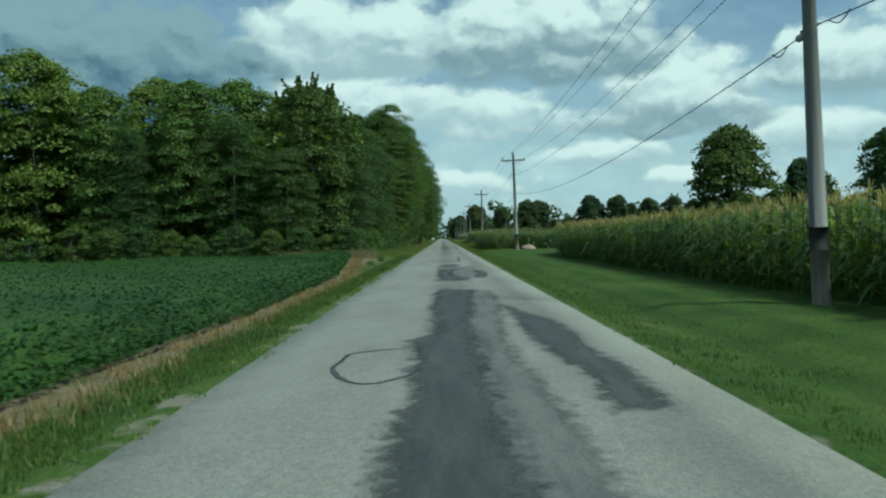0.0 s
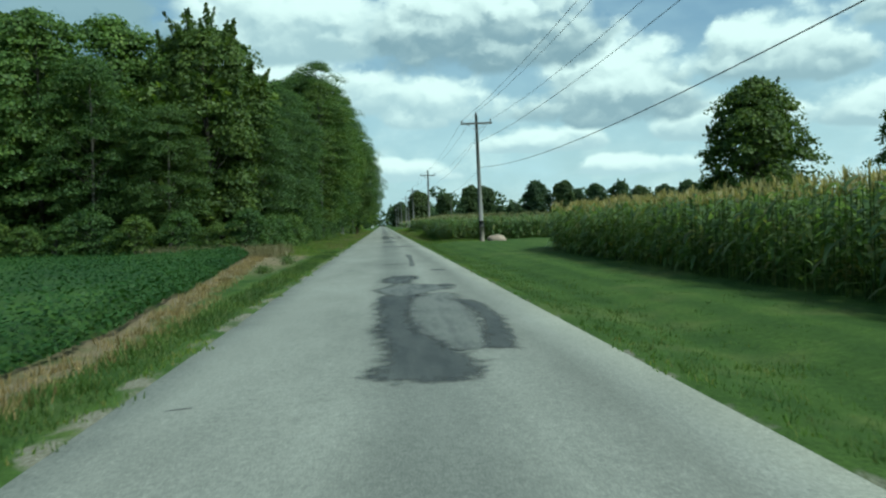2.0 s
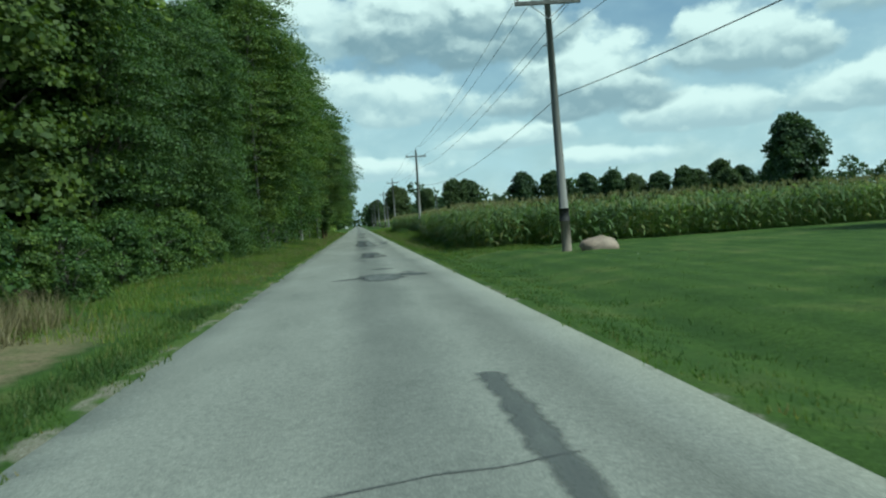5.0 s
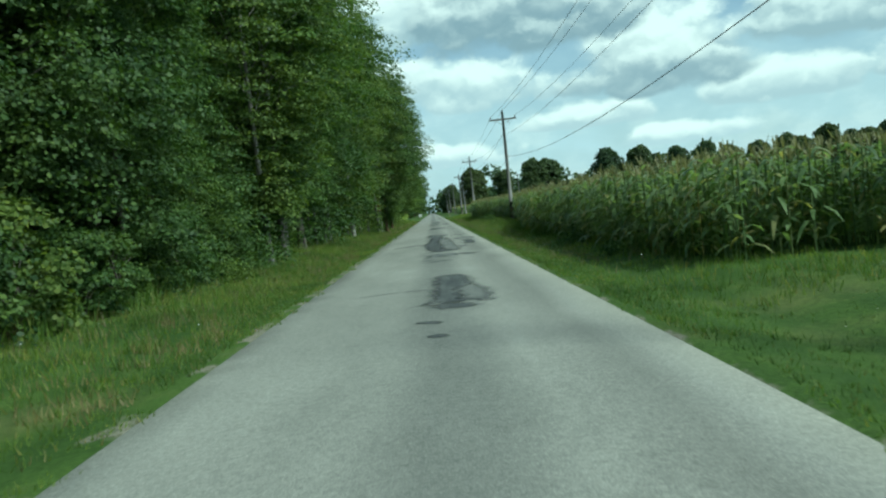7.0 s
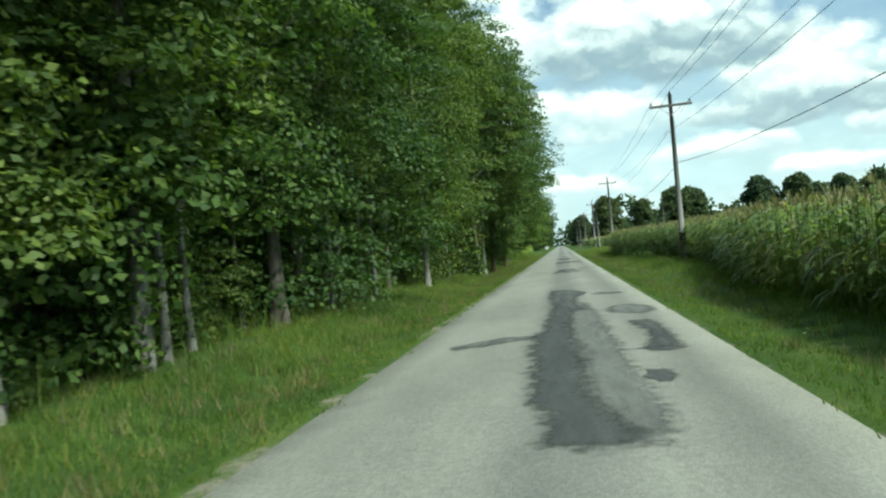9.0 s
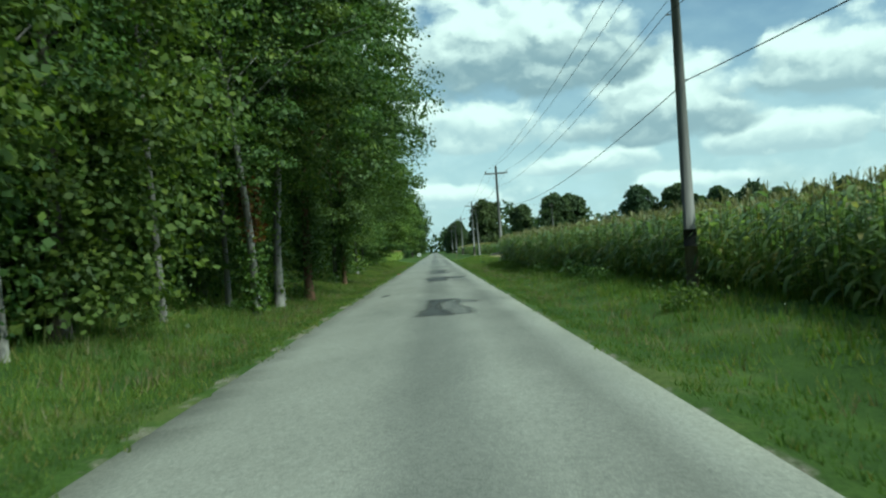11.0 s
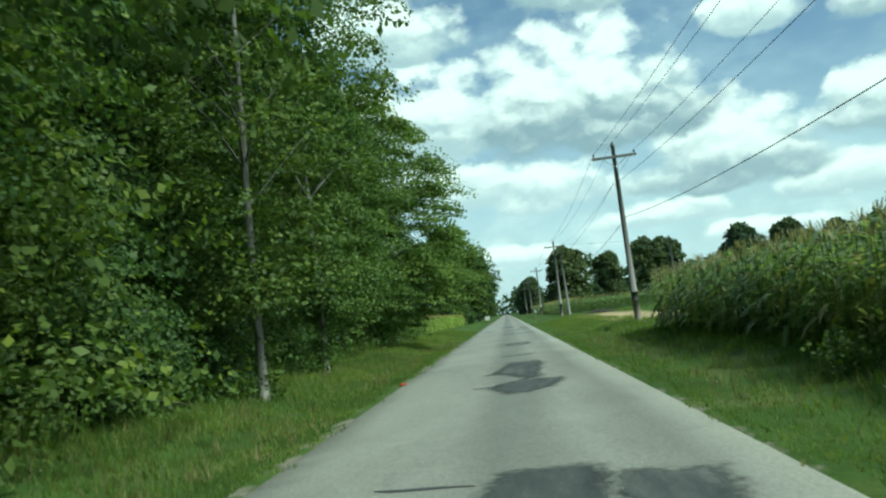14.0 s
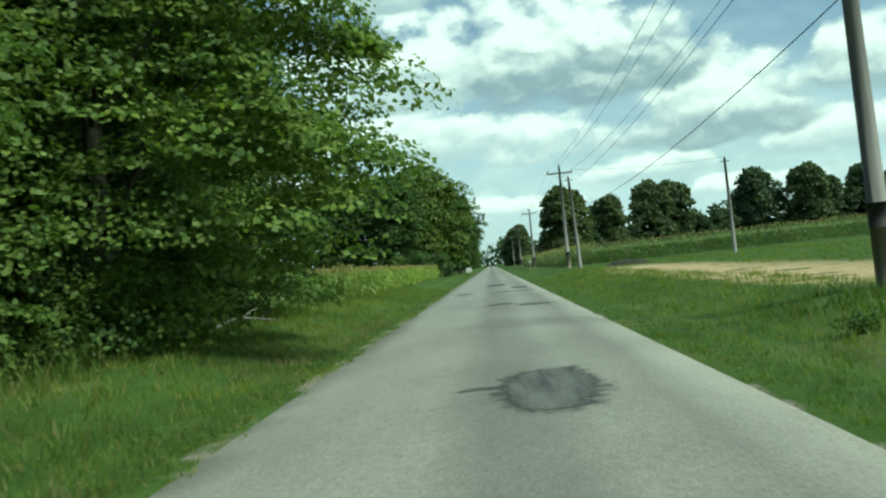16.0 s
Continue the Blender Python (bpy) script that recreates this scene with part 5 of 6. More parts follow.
def grow_corn():
    g = np.random.default_rng(31)
    label = "tall green corn with tan tassels, in rows beside the road"
    # first block, beside the mown lawn
    p = []
    for r in range(5):
        for y in np.arange(2, 60.5 - 0.1 * r, 0.2):
            edge = 7.7 + 0.75 * r + 0.9 * smoothstep(55, 60.5, y) ** 2 * 1.2
            p.append((edge + g.uniform(-0.1, 0.1), y + g.uniform(-0.07, 0.07)))
    for r in range(4):
        for x in np.arange(13.5, 60, 0.22):
            p.append((x + g.uniform(-0.1, 0.1), 60 - 0.75 * r + g.uniform(-0.1, 0.1)))
    corn_plants("corn_field", label, p, 1.95, 32)
    # second block
    p = []
    for r in range(5):
        for y in np.arange(84.6 + 0.2 * r, 182.0 - 0.3 * r, 0.2):
            p.append((float(face_x(y)) + 0.75 * r + g.uniform(-0.12, 0.12), y + g.uniform(-0.07, 0.07)))
    for r in range(5):
        for x in np.arange(8.4, 90, 0.22):
            p.append((x + g.uniform(-0.1, 0.1), 84.6 + 0.75 * r + g.uniform(-0.12, 0.12)))
    corn_plants("corn_field", "tall ripening corn, yellowing leaves coloured as if lit, tan tassels", p, 1.95, 33, leafmat=M_CORN_RIPE_LIT)
    # strip beyond the open field, coarser
    p = []
    for r in range(4):
        for x in np.arange(7.5, 130, 0.3):
            p.append((x + g.uniform(-0.1, 0.1), 262 - 0.15 * x + 0.8 * r + g.uniform(-0.15, 0.15)))
        for y in np.arange(260, 380, 0.4):
            p.append((8.0 + 0.8 * r, y))
    corn_plants("corn_field", "distant strip of corn beyond the open field", p, 1.95, 34, leaf_n=8, leafmat=M_CORN_RIPE_LIT)
    p = []
    for r in range(5):
        for y in np.arange(213, 276, 0.3):
            p.append((-6.6 - 0.8 * r + g.uniform(-0.2, 0.2), y + g.uniform(-0.1, 0.1)))
        for x in np.arange(-40, -6.6, 0.3):
            p.append((x, 212 + 0.8 * r + g.uniform(-0.2, 0.2)))
    corn_plants("corn_field", "young corn in the gap past the woods, coloured yellow-green as if sunlit", p, 1.5, 35, leaf_n=8, leafmat=M_YOUNG_SUNLIT)

    # closed canopy behind the outer rows
    def core(x0, x1, y0, y1, top, mat, fx=None):
        xs, ys = np.linspace(0, 1, 24), np.arange(y0, y1, 1.5)
        T, Y = np.meshgrid(xs, ys)
        lo = np.full_like(Y, x0) if fx is None else fx(Y) + 3.0
        X = lo + (x1 - lo) * T
        Z = top + 0.12 * np.sin(X * 2.1) * np.sin(Y * 1.9) + ground_z(X, Y)
        n, k = X.shape
        idx = np.arange(n * k).reshape(n, k)
        quads = [np.stack([idx[:-1, :-1], idx[:-1, 1:], idx[1:, 1:], idx[1:, :-1]], -1).reshape(-1, 4)]
        top_v = np.stack([X, Y, Z], -1).reshape(-1, 3)
        bot = top_v.copy()
        bot[:, 2] = -0.1
        m = n * k
        ring = np.concatenate([idx[0, :], idx[1:, -1], idx[-1, -2::-1], idx[-2:0:-1, 0]])
        nxt = np.roll(ring, -1)
        quads.append(np.stack([ring, nxt, nxt + m, ring + m], -1))
        ob = mesh_object("corn_canopy", np.concatenate([top_v, bot]), np.concatenate(quads), mat)
        tagged(ob, "closed green canopy of the corn field", "corn", kind="stuff")
        n = int((x1 - x0) * (y1 - y0) * 5)
        y = g.uniform(y0, y1, n)
        start = x0 if fx is None else fx(y) + 3.0
        x = start + (x1 - start) * g.uniform(0, 1, n)
        v, f = cards(np.stack([x, y, ground_z(x, y) + top + g.uniform(-0.05, 0.42, n)], 1), 0.24, 0.5, 0.5, g)
        tagged(mesh_object("corn_leaves", v, f, mat), "upper leaves closing over the corn field", "corn", kind="stuff")

    core(11.0, 60, 0, 57, 1.35, M_CORN)
    core(0, 90, 88.2, 179, 1.35, M_CORN_RIPE_LIT, face_x)
    core(12.5, 130, 268, 380, 1.35, M_CORN_RIPE_LIT)


def bean_edge(y):
    return np.interp(y, [0, 33, 40, 50, 60], [-3.8, -3.9, -4.6, -5.6, -6.5])


def grow_beans():
    """Knee-high soybeans in a closed leafy canopy."""
    g = np.random.default_rng(41)
    xs, ys = np.arange(-90, -3.6, 0.38), np.arange(-6, 61, 0.38)
    X, Y = np.meshgrid(xs, ys)
    edge = smoothstep(0.3, 0.9, bean_edge(Y) - X) * smoothstep(0, 0.8, 60.5 - Y)
    Z = ground_z(X, Y) + edge * (0.42 + 0.05 * np.sin(X * 8.3) + 0.08 * np.sin(X * 0.5 + Y * 0.3)) - 0.1 * (1 - edge)
    n, k = X.shape
    idx = np.arange(n * k).reshape(n, k)
    faces = np.stack([idx[:-1, :-1], idx[:-1, 1:], idx[1:, 1:], idx[1:, :-1]], -1).reshape(-1, 4)
    tagged(mesh_object("bean_canopy", np.stack([X, Y, Z], -1).reshape(-1, 3), faces, M_BEAN, smooth=True),
           "closed dark green soybean canopy", "soybeans", kind="stuff")
    n = 190000
    u = g.uniform(0, 1, n)
    y = g.uniform(3, 60.5, n)
    x = bean_edge(y) - 0.1 - 60 * u ** 1.9
    full = 0.3 + 0.7 * smoothstep(0, 0.55, bean_edge(y) - x)
    z = ground_z(x, y) + g.uniform(0.22, 0.56, n) * full + 0.06 * np.sin(x * 8.3) * full + 0.08 * np.sin(x * 0.5 + y * 0.3)
    v, f = cards(np.stack([x, y, z], 1), 0.036, 1.8, 1.5, g)
    tagged(mesh_object("bean_leaves", v, f, M_BEAN), "broad green soybean leaves", "soybeans", kind="stuff")


grow_corn()
grow_beans()

# ---------------------------------------------------------------- grass


def blades(name, label, x, y, height, width, mat, seed, category="grass"):
    g = np.random.default_rng(seed)
    n = len(x)
    z = ground_z(x, y) - 0.02
    a = g.uniform(0, 2 * np.pi, n)
    s = np.stack([np.cos(a), np.sin(a), np.zeros(n)], 1)
    b = g.uniform(0, 2 * np.pi, n)
    lean = np.stack([np.cos(b), np.sin(b), np.zeros(n)], 1) * (height * g.uniform(0.1, 0.7, n))[:, None]
    o = np.stack([x, y, z], 1)
    w = (1.3 * width * g.uniform(0.6, 1.3, n))[:, None]
    tip = o + lean + np.array([0, 0, 1.0]) * height[:, None]
    v = np.stack([o - s * w, o + s * w, tip], 1).reshape(-1, 3)
    me_faces = np.arange(3 * n).reshape(-1, 3)
    return tagged(mesh_object(name, v, me_faces, mat), label, category, kind="stuff")


def tufted(g, n, x0, x1, y0, y1, bias=1.0):
    """Places that bunch into tufts."""
    m = max(1, n // 9)
    cx, cy = x0 + (x1 - x0) * g.uniform(0, 1, m) ** bias, g.uniform(y0, y1, m)
    k = g.integers(0, m, n)
    return cx[k] + g.normal(0, 0.09, n), cy[k] + g.normal(0, 0.09, n)


def grow_grass():
    g = np.random.default_rng(51)
    # left bank
    x, y = tufted(g, 34000, -2.6, -3.35, 3, 66)
    keep = x < -2.52 - 0.1 * np.sin(y * 2)
    x, y = x[keep], y[keep]
    blades("verge_grass", "uneven green verge grass beside the road", x, y, g.uniform(0.04, 0.16, len(x)) * (0.6 + 0.5 * smoothstep(2.5, 3.4, -x)), 0.008, M_LAWN, 52)
    x, y = tufted(g, 130000, -2.6, -7.6, 62, 232)
    keep = x < -2.55 - 0.1 * np.sin(y * 2)
    x, y = x[keep], y[keep]
    blades("verge_grass", "long green grass on the bank below the trees", x, y, g.uniform(0.05, 0.22, len(x)) * (0.45 + 0.7 * smoothstep(2.5, 4.5, -x)), 0.007, M_GRASS, 53)
    x, y = tufted(g, 70000, -2.6, -5.4, 84, 186)
    keep = x < -2.6 - 0.1 * np.sin(y * 2)
    x, y = x[keep], y[keep]
    blades("verge_grass", "fine green grass growing thickly on the bank", x, y, g.uniform(0.05, 0.2, len(x)) * (0.5 + 0.6 * smoothstep(2.5, 4.2, -x)), 0.006, M_GRASS, 63)
    x, y = tufted(g, 3500, -3.2, -5.8, 80, 186)
    blades("dry_grass", "tan seed heads among the green verge grass", x, y, g.uniform(0.12, 0.34, len(x)), 0.006, M_DRY, 64)
    x, y = tufted(g, 2000, 3.0, 5.2, 86, 186)
    blades("dry_grass", "tan seed heads among the green verge grass", x, y, g.uniform(0.1, 0.26, len(x)), 0.006, M_DRY, 65)
    for s, seed in ((-1, 66), (1, 67)):
        x, y = tufted(g, 36000, s * 2.5, s * 3.5, 78, 192, 1.5)
        keep = np.abs(x) > 2.5 + 0.06 * np.sin(y * 3)
        x, y = x[keep], y[keep]
        blades("verge_grass", "short ragged grass along the road's edge", x, y, g.uniform(0.03, 0.1, len(x)), 0.006, M_GRASS, seed)
    # ragged tufts that creep over the crumbling edge of the paving
    for s, seed in ((-1, 71), (1, 72)):
        y = g.uniform(3, 230, 15000 if s < 0 else 11000)
        y = y[(np.sin(y * 1.1 + s) + np.sin(y * 0.43 + 2) + np.sin(y * 3.7)) > 0.1]
        reach = 0.05 + 0.2 * np.abs(np.sin(y * 2.3) * np.sin(y * 0.9 + s)) * (1.4 if s < 0 else 0.9)
        x = s * (2.62 - (reach + 0.12) * g.uniform(0, 1, len(y)) ** 0.8)
        blades("verge_grass", "low ragged grass creeping over the road's edge", x, y, g.uniform(0.025, 0.09, len(x)), 0.008, M_GRASS, seed)
    # bleached stalks in the verges
    for x0, x1, y0, y1, n, seed in ((-2.7, -4.6, 68, 205, 9000, 62), (2.7, 4.2, 84, 190, 3500, 63)):
        x, y = tufted(g, n, x0, x1, y0, y1)
        keep = (np.abs(x) > 2.66) & (np.sin(y * 0.7) + np.sin(y * 0.31 + x) > -0.3)
        x, y = x[keep], y[keep]
        blades("dry_grass", "bleached stalks among the verge grass", x, y, g.uniform(0.08, 0.26, len(x)), 0.005, M_DRY, seed)
    # right bank
    x, y = tufted(g, 80000, 2.6, 7.6, 80, 235)
    keep = x > 2.6
    x, y = x[keep], y[keep]
    blades("verge_grass", "long green grass between the road and the corn", x, y, g.uniform(0.05, 0.2, len(x)) * (0.45 + 0.7 * smoothstep(2.6, 4.4, x)), 0.007, M_GRASS, 54)
    x, y = tufted(g, 26000, 2.58, 4.2, 3, 84, 1.6)
    keep = x > 2.5
    x, y = x[keep], y[keep]
    blades("verge_grass", "short verge grass beside the mown lawn", x, y, g.uniform(0.03, 0.09, len(x)), 0.006, M_LAWN, 55)
    x, y = g.uniform(3.2, 9, 45000), g.uniform(4, 84, 45000)
    blades("lawn_grass", "closely mown green lawn between the road and corn", x, y, g.uniform(0.015, 0.04, len(x)), 0.006, M_LAWN, 56)
    x, y = tufted(g, 26000, 6, 26, 188, 250)
    keep = ~((x > 6.2) & (y > 193) & (y < 233) & (x < 11))
    x, y = x[keep], y[keep]
    blades("field_grass", "rough green grass in the open field", x, y, g.uniform(0.05, 0.2, len(x)), 0.01, M_GRASS, 57)
    # dry straw and weeds beside the beans
    x, y = tufted(g, 9000, 0.0, 0.7, 3, 62)
    x = x + bean_edge(y)
    blades("dry_grass", "tan dry straw along the bean field", x, y, g.uniform(0.04, 0.2, len(x)), 0.008, M_DRY, 58)
    x, y = tufted(g, 9000, -5.0, -12, 59.5, 65)
    blades("dry_grass", "tall tan dry grass at the foot of the woods", x, y, g.uniform(0.1, 0.75, len(x)), 0.01, M_DRY, 59)
    x, y = tufted(g, 14000, -6.0, -8.6, 82, 207)
    blades("tall_weeds", "tall weeds at the foot of the trees", x, y, g.uniform(0.2, 0.8, len(x)), 0.012, M_GRASS, 60)
    x, y = tufted(g, 9000, 4.6, 6.2, 100, 192)
    blades("tall_weeds", "tall weeds at the foot of the corn", x, y, g.uniform(0.1, 0.32, len(x)), 0.01, M_GRASS, 61)
    # small white flowers
    n = 420
    x = np.concatenate([-g.uniform(3.0, 6.0, n // 2), g.uniform(3.0, 6.0, n // 2)])
    y = g.uniform(66, 200, n)
    z = ground_z(x, y) + g.uniform(0.12, 0.34, n)
    v, f = cards(np.stack([x, y, z], 1), 0.009, 1.2, 1.7, g)
    tagged(mesh_object("wild_flowers", v, f, M_FLOWER), "small white wild flowers in the verge", "flowers", kind="stuff")


grow_grass()

# ---------------------------------------------------------------- poles and wires
POLE_X = 6.68
ARM_HALF = 1.0


def make_pole(height=8.8):
    """Wooden utility pole at the origin, with its crossarm across the road."""
    base = new("utility_pole")
    bar("foot", [(0, 0, -0.3), (0, 0, 1.0)], [0.165, 0.158], M_POLE_FOOT, base, 14, "paler worn pole foot")
    bar("wrap", [(0, 0, 1.0), (0, 0, 1.42)], [0.17, 0.168], M_BAND, base, 14, "black wrapped band")
    bar("shaft", [(0, 0, 1.42), (0, 0, 4.5), (0.02, 0, height)], [0.155, 0.13, 0.095], M_POLE, base, 14)
    part("crossarm", box_bm(2 * ARM_HALF + 0.2, 0.1, 0.13, (0, -0.13, height - 0.62), 0.012), M_POLE, base)
    for s in (-1, 1):
        bar("brace", [(s * 0.62, -0.15, height - 0.66), (0, -0.11, height - 1.15)], [0.018, 0.018], M_STEEL, base, 6)
    tops = [(-ARM_HALF, -0.13, height - 0.55), (0.02, 0, height - 0.02), (ARM_HALF, -0.13, height - 0.55)]
    for x, y, z in tops:
        bar("insulator", [(x, y, z), (x, y, z + 0.05), (x, y, z + 0.07), (x, y, z + 0.14), (x, y, z + 0.18)], [0.02, 0.02, 0.055, 0.05, 0.02], M_GLASSY, base, 10)
    bar("bracket", [(-0.05, 0, height - 2.0), (-0.24, 0, height - 2.0)], [0.02, 0.02], M_STEEL, base, 6)
    bar("bracket", [(0.05, 0, height - 3.65), (0.2, 0, height - 3.65)], [0.02, 0.02], M_STEEL, base, 6)
    return tagged(base, "weathered wooden utility pole with crossarm and black band", "utility pole", "poles along the road")


def hang(name, label, a, b, sag, r, sides=5):
    a, b = Vector(a), Vector(b)
    pts = []
    for k in range(25):
        t = k / 24
        p = a.lerp(b, t)
        p.z -= sag * 4 * t * (1 - t)
        pts.append(p)
    v, f = tube(pts, [r] * 25, sides)
    ob = mesh_object(name, [tuple(q) for q in v], f, M_WIRE, smooth=True)
    return tagged(ob, label, "overhead wire", "wires between the poles")


def make_line():
    H = 8.8
    ys = [-40, 17.8, 76.0, 135.8, 191.5, 246.0, 299, 352, 405, 458, 511, 564]
    pole = make_pole(H)
    tops = []
    g = random.Random(9)
    for n, y in enumerate(ys):
        z = float(ground_z(POLE_X, y))
        lean = (0, -1.0, -1.0, 0, -0.5, 0.5, 0, 0, 0, 0, 0, 0)[n]
        m = pose(POLE_X + (0, 0.2, 0.1, 0, -0.05, 0, 0, 0, 0, 0, 0, 0)[n], y, z, g.uniform(-0.6, 0.6), lean, g.uniform(-2, 2))
        if n == 0:
            pole.matrix_basis = m
        else:
            copy_thing(pole, m)
        tops.append(m)
    ends = [((-ARM_HALF, -0.13, H - 0.38), 0.75, 0.0085), ((0.02, 0, H + 0.16), 0.7, 0.0085), ((ARM_HALF, -0.13, H - 0.38), 0.75, 0.0085), ((-0.24, 0, H - 2.0), 0.8, 0.0085), ((0.2, 0, H - 3.65), 0.95, 0.0125)]
    for a, b in zip(tops, tops[1:]):
        for n, (p, sag, r) in enumerate(ends):
            hang("cable" if n == 4 else "power_wire", "thick black communication cable" if n == 4 else "thin black overhead power wire", a @ Vector(p), b @ Vector(p), sag, r)
    # splice closure and slack loop on the cable by the first pole
    p = tops[1] @ Vector((0.2, 0, H - 3.65))
    box = new("splice_closure")
    box.location = p + Vector((0, 0.75, -0.06))
    bar("case", [(0, -0.16, 0.0), (0, -0.13, 0), (0, 0.13, 0), (0, 0.17, 0)], [0.03, 0.075, 0.075, 0.03], M_STEEL, box, 10)
    bar("clamp", [(0, 0, 0.06), (0, 0, 0.12)], [0.03, 0.03], M_BAND, box, 8)
    tagged(box, "grey cable splice closure hanging on the cable", "cable splice")
    for s, y0 in ((1, 1.4), (-1, -0.35), (1, 55.5)):
        pts = [p + Vector((0, y0 + s * 0.12 * k, -0.02 - (0.13 * math.sin(math.pi * k / 6)) - 0.045 * abs(y0))) for k in range(7)] if abs(y0) < 5 else None
        if pts:
            tagged(bar("cable_loop", pts, [0.012] * 7, M_WIRE, None, 6), "small slack loop of black cable", "cable loop")
    # companion pole beside the fifth, and the lone pole in the field
    def lone(x, y, h, lean, label):
        base = new("utility_pole")
        base.matrix_basis = pose(x, y, float(ground_z(x, y)), 0, lean, 0)
        bar("shaft", [(0, 0, -0.3), (0, 0, 4), (0, 0, h)], [0.15, 0.125, 0.09], M_POLE, base, 12)
        bar("crossarm", [(-0.35, 0, h - 0.25), (0.35, 0, h - 0.25)], [0.035, 0.035], M_POLE, base, 6)
        bar("insulator", [(0, 0, h), (0, 0, h + 0.12)], [0.04, 0.025], M_GLASSY, base, 8)
        tagged(base, label, "utility pole")
        return base.matrix_basis @ Vector((0, 0, h + 0.1))

    lone(POLE_X + 0.75, 244, 7.6, -1.5, "bare wooden pole leaning beside the utility pole")
    q = lone(19.1, 241, 7.4, 0, "lone weathered wooden pole in the open field")
    hang("power_wire", "thin black overhead power wire", tops[5] @ Vector((ARM_HALF, 0, H - 0.4)), q, 0.25, 0.009)


make_line()

# ---------------------------------------------------------------- small things


def make_boulder(x, y):
    bm = bmesh.new()
    bmesh.ops.create_icosphere(bm, subdivisions=4, radius=1)
    for v in bm.verts:
        p = v.co.copy()
        k = 1 + 0.16 * noise.noise(p * 1.3 + Vector((3, 1, 0))) + 0.07 * noise.noise(p * 3.5) + 0.02 * noise.noise(p * 9)
        v.co = Vector((p.x * 0.68 * k, p.y * 0.45 * k, max(-0.12, p.z * 0.36 * k * (1 if p.x < 0.2 else 0.92))))
    ob = part("boulder", bm, M_STONE, smooth=True)
    ob.matrix_basis = pose(x, y, float(ground_z(x, y)) + 0.06, 0, 0, 8)
    tagged(ob, "pinkish grey fieldstone boulder lying on the lawn by the pole", "boulder")


def make_mailbox(x, y, turn, mat, big=1.0):
    base = new("mailbox")
    base.matrix_basis = pose(x, y, float(ground_z(x, y)), 0, 0, turn) @ Matrix.Scale(big, 4)
    part("post", box_bm(0.1, 0.1, 1.3, (0, 0, 0.4), 0.006), M_WOOD_POST, base)
    part("arm", box_bm(0.09, 0.5, 0.07, (0, 0.05, 1.02), 0.006), M_WOOD_POST, base)
    bm = bmesh.new()
    n = 10
    ring = [(-0.1, 0), (-0.1, 0.14)] + [(-0.1 * math.cos(math.pi * k / n), 0.14 + 0.1 * math.sin(math.pi * k / n)) for k in range(1, n)] + [(0.1, 0.14), (0.1, 0)]
    loops = [[bm.verts.new((px, py, 1.06 + pz)) for px, pz in ring] for py in (-0.24, 0.26)]
    for a, b in zip(range(len(ring)), list(range(1, len(ring))) + [0]):
        bm.faces.new((loops[0][a], loops[0][b], loops[1][b], loops[1][a]))
    bm.faces.new(loops[0][::-1])
    bm.faces.new(loops[1])
    part("box", bm, mat, base)
    part("door", box_bm(0.18, 0.012, 0.2, (0, -0.248, 1.17), 0.003), mat, base)
    part("flag", box_bm(0.012, 0.05, 0.16, (0.11, 0.1, 1.22), 0.002), M_RED_BARK, base, "small red flag")
    tagged(base, "white roadside mailbox on a wooden post", "mailbox")


def make_white_box(x, y):
    base = new("delivery_box")
    base.matrix_basis = pose(x, y, float(ground_z(x, y)))
    part("case", box_bm(0.9, 0.6, 0.75, (0, 0, 0.85), 0.03), M_WHITE, base)
    for s in (-1, 1):
        part("post", box_bm(0.1, 0.1, 0.7, (s * 0.32, 0, 0.2), 0.006), M_WOOD_POST, base)
    tagged(base, "white painted box on two short posts by the roadside", "delivery box")


def make_litter(x, y):
    bm = bmesh.new()
    bmesh.ops.create_grid(bm, x_segments=8, y_segments=6, size=0.5)
    for v in bm.verts:
        v.co = Vector((v.co.x * 0.15, v.co.y * 0.11, 0.05 + 0.05 * noise.noise(v.co * 5)))
    ob = part("litter", bm, M_RED, smooth=True)
    ob.modifiers.new("thickness", "SOLIDIFY").thickness = 0.006
    ob.matrix_basis = pose(x, y, float(ground_z(x, y)) - 0.015, 2, 3, 30)
    tagged(ob, "crumpled red plastic scrap lying in the verge grass", "litter")


def make_house(x, y):
    house = new("house")
    house.matrix_basis = pose(x, y, float(ground_z(x, y)), 0, 0, 4)
    part("wall", box_bm(10, 8, 3.0, (0, 0, 1.4), 0.02), M_SIDING, house)
    bm = bmesh.new()
    pr = [(-5.5, -4.5, 2.8), (5.5, -4.5, 2.8), (5.5, 4.5, 2.8), (-5.5, 4.5, 2.8), (-5.5, 0, 5.4), (5.5, 0, 5.4)]
    vs = [bm.verts.new(p) for p in pr]
    for q in ((0, 1, 5, 4), (2, 3, 4, 5), (1, 2, 5), (3, 0, 4), (3, 2, 1, 0)):
        bm.faces.new([vs[i] for i in q])
    part("roof", bm, M_SHINGLE, house, "grey shingled gable roof")
    for wx in (-3, 0.2, 3.2):
        w = part("window", box_bm(1.2, 0.08, 1.3, (wx, -4.02, 1.6), 0.01), M_WHITE, house)
        part("pane", box_bm(1.0, 0.04, 1.1, (wx, -4.07, 1.6)), M_DARK_GLASS, w)
    tagged(house, "small grey farmhouse with a gable roof among trees", "house")


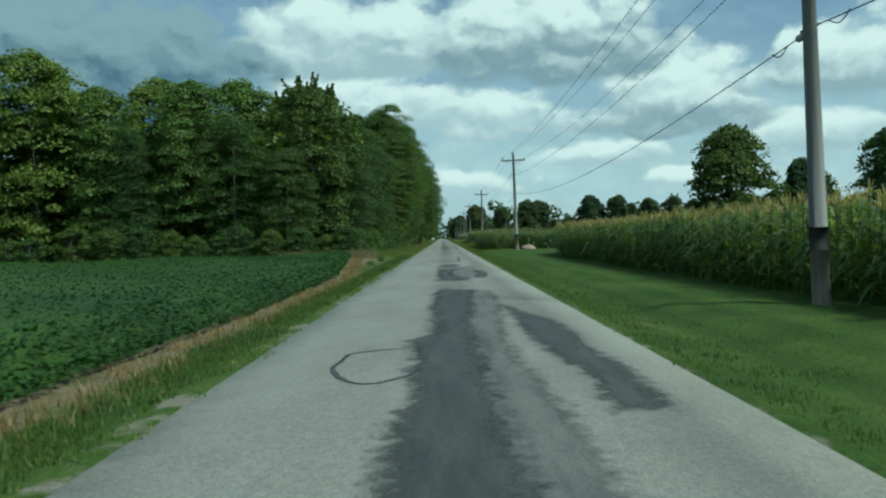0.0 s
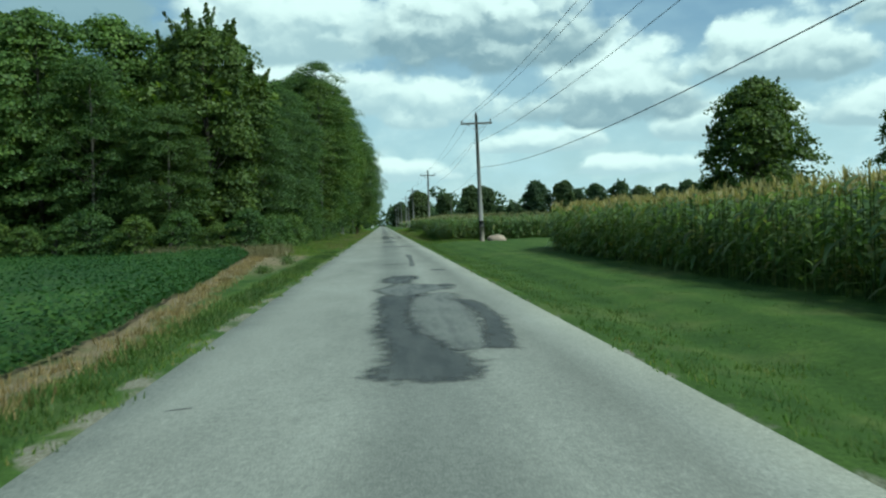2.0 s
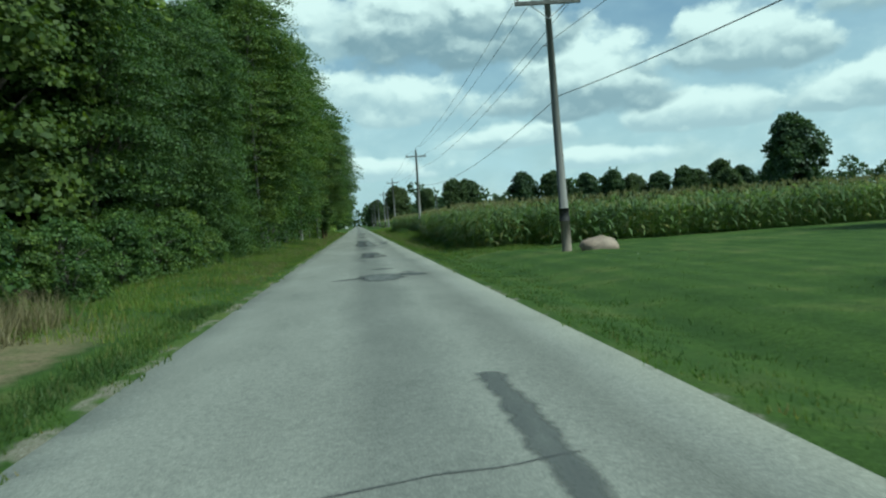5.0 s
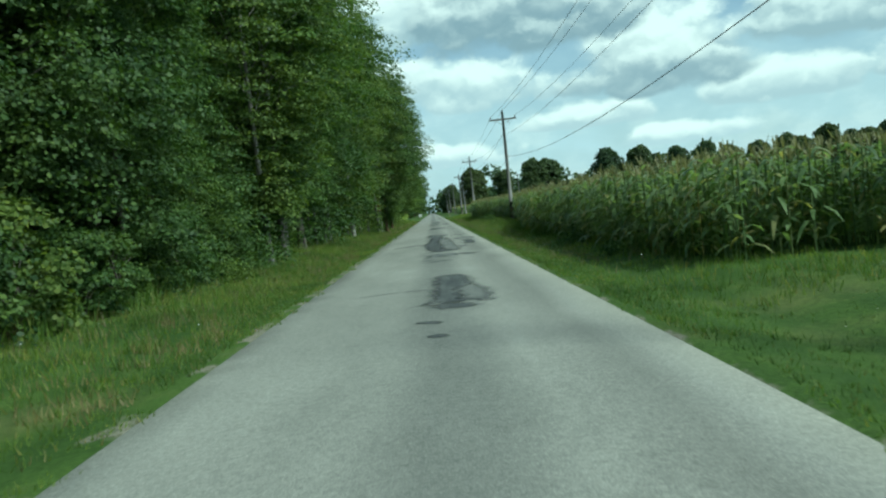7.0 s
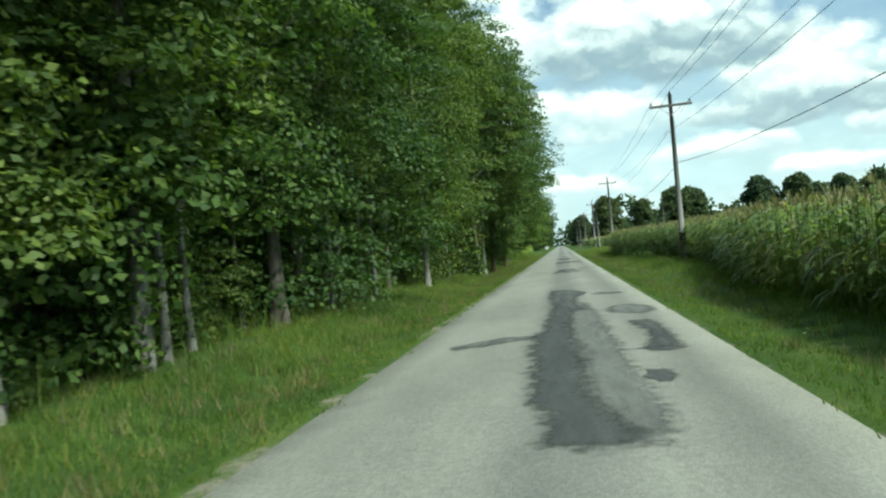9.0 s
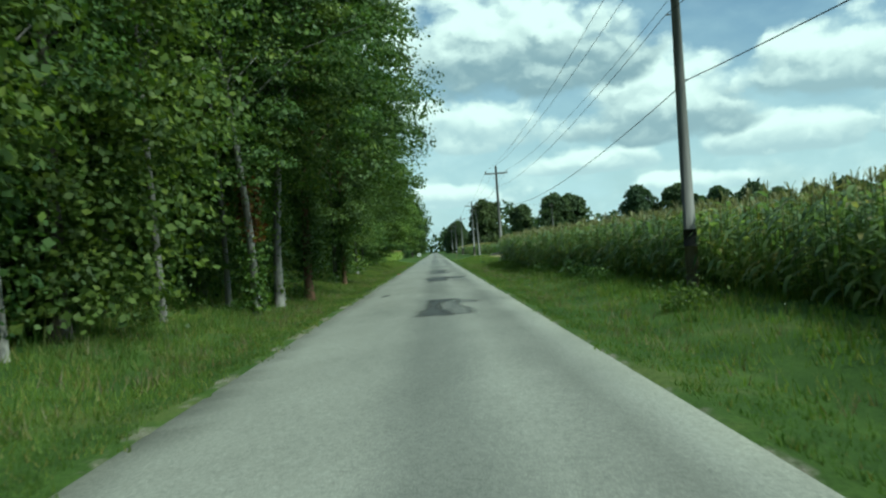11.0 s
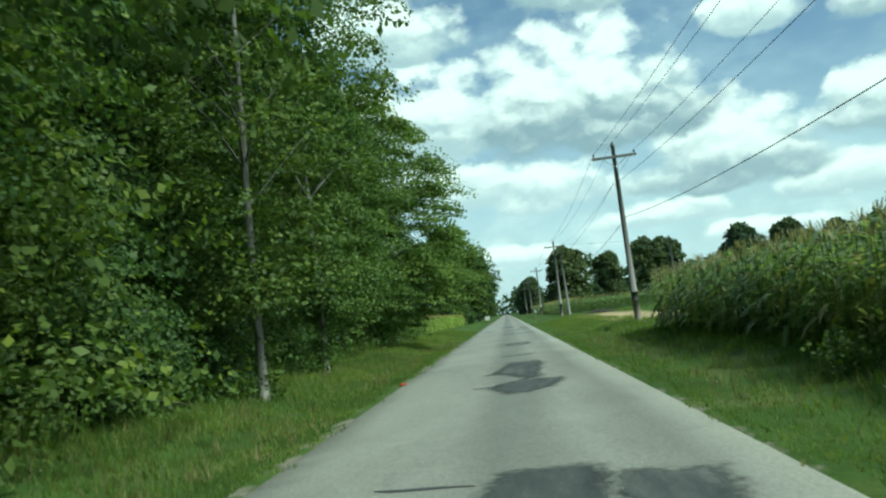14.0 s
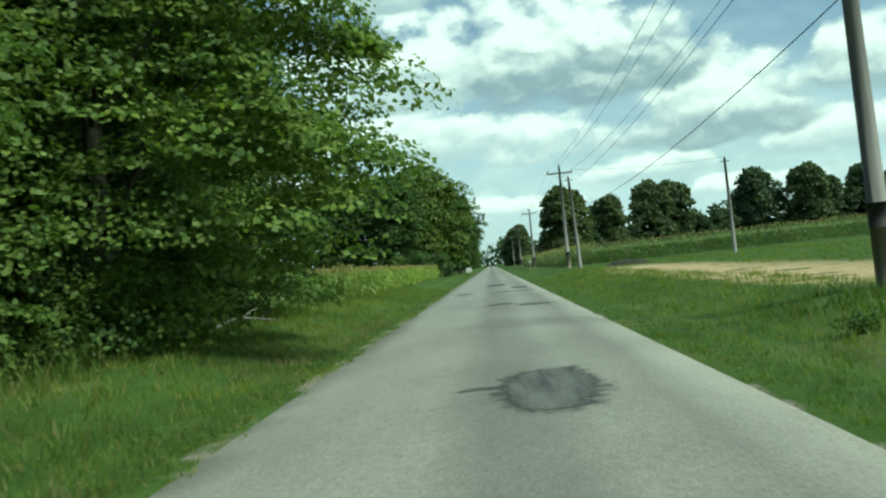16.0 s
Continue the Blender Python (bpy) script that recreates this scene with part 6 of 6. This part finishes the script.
def make_pile(x, y):
    bm = bmesh.new()
    bmesh.ops.create_grid(bm, x_segments=26, y_segments=18, size=1)
    for v in bm.verts:
        r = math.hypot(v.co.x, v.co.y)
        h = max(0.0, 1 - r * r) * 0.5 + 0.08 * noise.noise(v.co * 4)
        v.co = Vector((v.co.x * 2.1, v.co.y * 1.3, h - 0.1))
    ob = part("mulch_pile", bm, M_MULCH, smooth=True)
    ob.matrix_basis = pose(x, y, float(ground_z(x, y)))
    tagged(ob, "low dark heap of mulch on the grass", "mulch pile")


make_boulder(7.75, 75.5)
make_mailbox(4.2, 262, 180, M_WHITE)
make_white_box(-3.6, 308)
make_house(25, 452)
make_pile(10.2, 238)
make_litter(-2.32, 170.3)


def make_weed(x, y, size):
    """A leafy weed clump standing in the verge."""
    g = np.random.default_rng(int(x * 10 + y * 7) % 999)
    pos = g.normal(size=(520, 3)) * np.array([0.3, 0.3, 0.2]) * size + np.array([0, 0, 0.3 * size])
    pos = pos[pos[:, 2] > 0.02]
    base = new("weed")
    base.matrix_basis = pose(x, y, float(ground_z(x, y)))
    v, f = cards(pos, 0.03 * size + 0.012, 0.4, 1.3, g)
    mesh_object("leaves", v, f, M_LEAF, base)
    stems = [tube([(0, 0, -0.03), (0.12 * math.cos(a) * size, 0.12 * math.sin(a) * size, 0.45 * size)], [0.012, 0.006], 5) for a in (0.3, 2.2, 4.4)]
    sv, sf = join(stems)
    mesh_object("stem", [tuple(q) for q in sv], sf, M_LEAF, base)
    tagged(base, "leafy dark green weed clump in the verge", "weed")


def make_creeper(x, y, z0, z1, mat, label):
    """Climbing creeper hugging a trunk."""
    g = np.random.default_rng(int(y * 13) % 997)
    n = 420
    a, z = g.uniform(0, 6.28, n), g.uniform(z0, z1, n)
    r = 0.14 + np.abs(g.normal(0, 0.13, n))
    v, f = cards(np.stack([r * np.cos(a), r * np.sin(a), z], 1), 0.06, 0.1, 1.6, g)
    base = new("creeper")
    base.matrix_basis = pose(x, y, float(ground_z(x, y)))
    mesh_object("leaves", v, f, mat, base)
    pts = [(0.15 * math.cos(k * 1.1), 0.15 * math.sin(k * 1.1), -0.05 + k * z1 / 9) for k in range(10)]
    bar("stem", pts, [0.014] * 10, M_BARK, base, 5)
    tagged(base, label, "creeper")


def make_branch(x, y, turn, length, label):
    """A fallen bough with two side twigs."""
    base = new("fallen_branch")
    base.matrix_basis = pose(x, y, float(ground_z(x, y)) + 0.1, 0, -4, turn)
    n = 7
    pts = [(length * k / n, 0.08 * math.sin(k * 1.3), 0.03 + 0.12 * math.sin(k * 0.6)) for k in range(n + 1)]
    bar("bough", pts, [0.05 - 0.005 * k for k in range(n + 1)], M_PALE_BARK, base, 7)
    for k, s in ((3, 1), (5, -1)):
        p = pts[k]
        bar("twig", [p, (p[0] + 0.25, p[1] + s * 0.2, p[2] + 0.15), (p[0] + 0.45, p[1] + s * 0.45, p[2] + 0.22)], [0.02, 0.014, 0.006], M_PALE_BARK, base, 5)
    tagged(base, label, "branch")


for wx, wy, ws in ((4.4, 89.7, 0.55), (-4.1, 47.5, 0.45), (-3.9, 52.5, 0.6), (4.6, 96, 0.7), (5.0, 131, 0.8), (5.3, 141, 0.9), (5.6, 146, 1.0), (5.2, 152, 0.8), (4.8, 163, 0.8), (4.6, 188, 0.4), (8.6, 186.5, 0.8), (9.3, 187.2, 0.9), (-5.2, 92, 0.7), (-5.6, 132, 0.6),
                   (-4.75, 136.2, 0.6), (-4.7, 139.9, 0.7), (-4.5, 143.1, 0.8), (-4.75, 154.4, 0.7), (-5.2, 167.8, 0.8), (-5.5, 174.3, 0.8)):
    make_weed(wx, wy, ws)
make_creeper(-4.4, 136.4, 1.9, 3.6, M_LEAF_RED, "reddish creeper climbing a pale trunk")
make_creeper(-4.4, 136.4, 0.1, 1.9, M_LEAF_PALE, "pale green creeper round the foot of a trunk")
make_creeper(-5.9, 99.8, 0.3, 3.4, M_LEAF, "green creeper climbing a tree trunk")
make_creeper(-5.1, 174.7, 0.4, 3.2, M_LEAF, "green creeper climbing a tree trunk")
make_branch(-7.2, 198.5, 8, 1.6, "pale fallen branch lying before the bushes")
make_branch(-8.3, 170.2, 20, 2.2, "pale fallen branch lying at the wood's edge")
make_branch(-7.0, 166.0, -15, 1.5, "pale fallen branch lying at the wood's edge")
make_patches(ROAD)
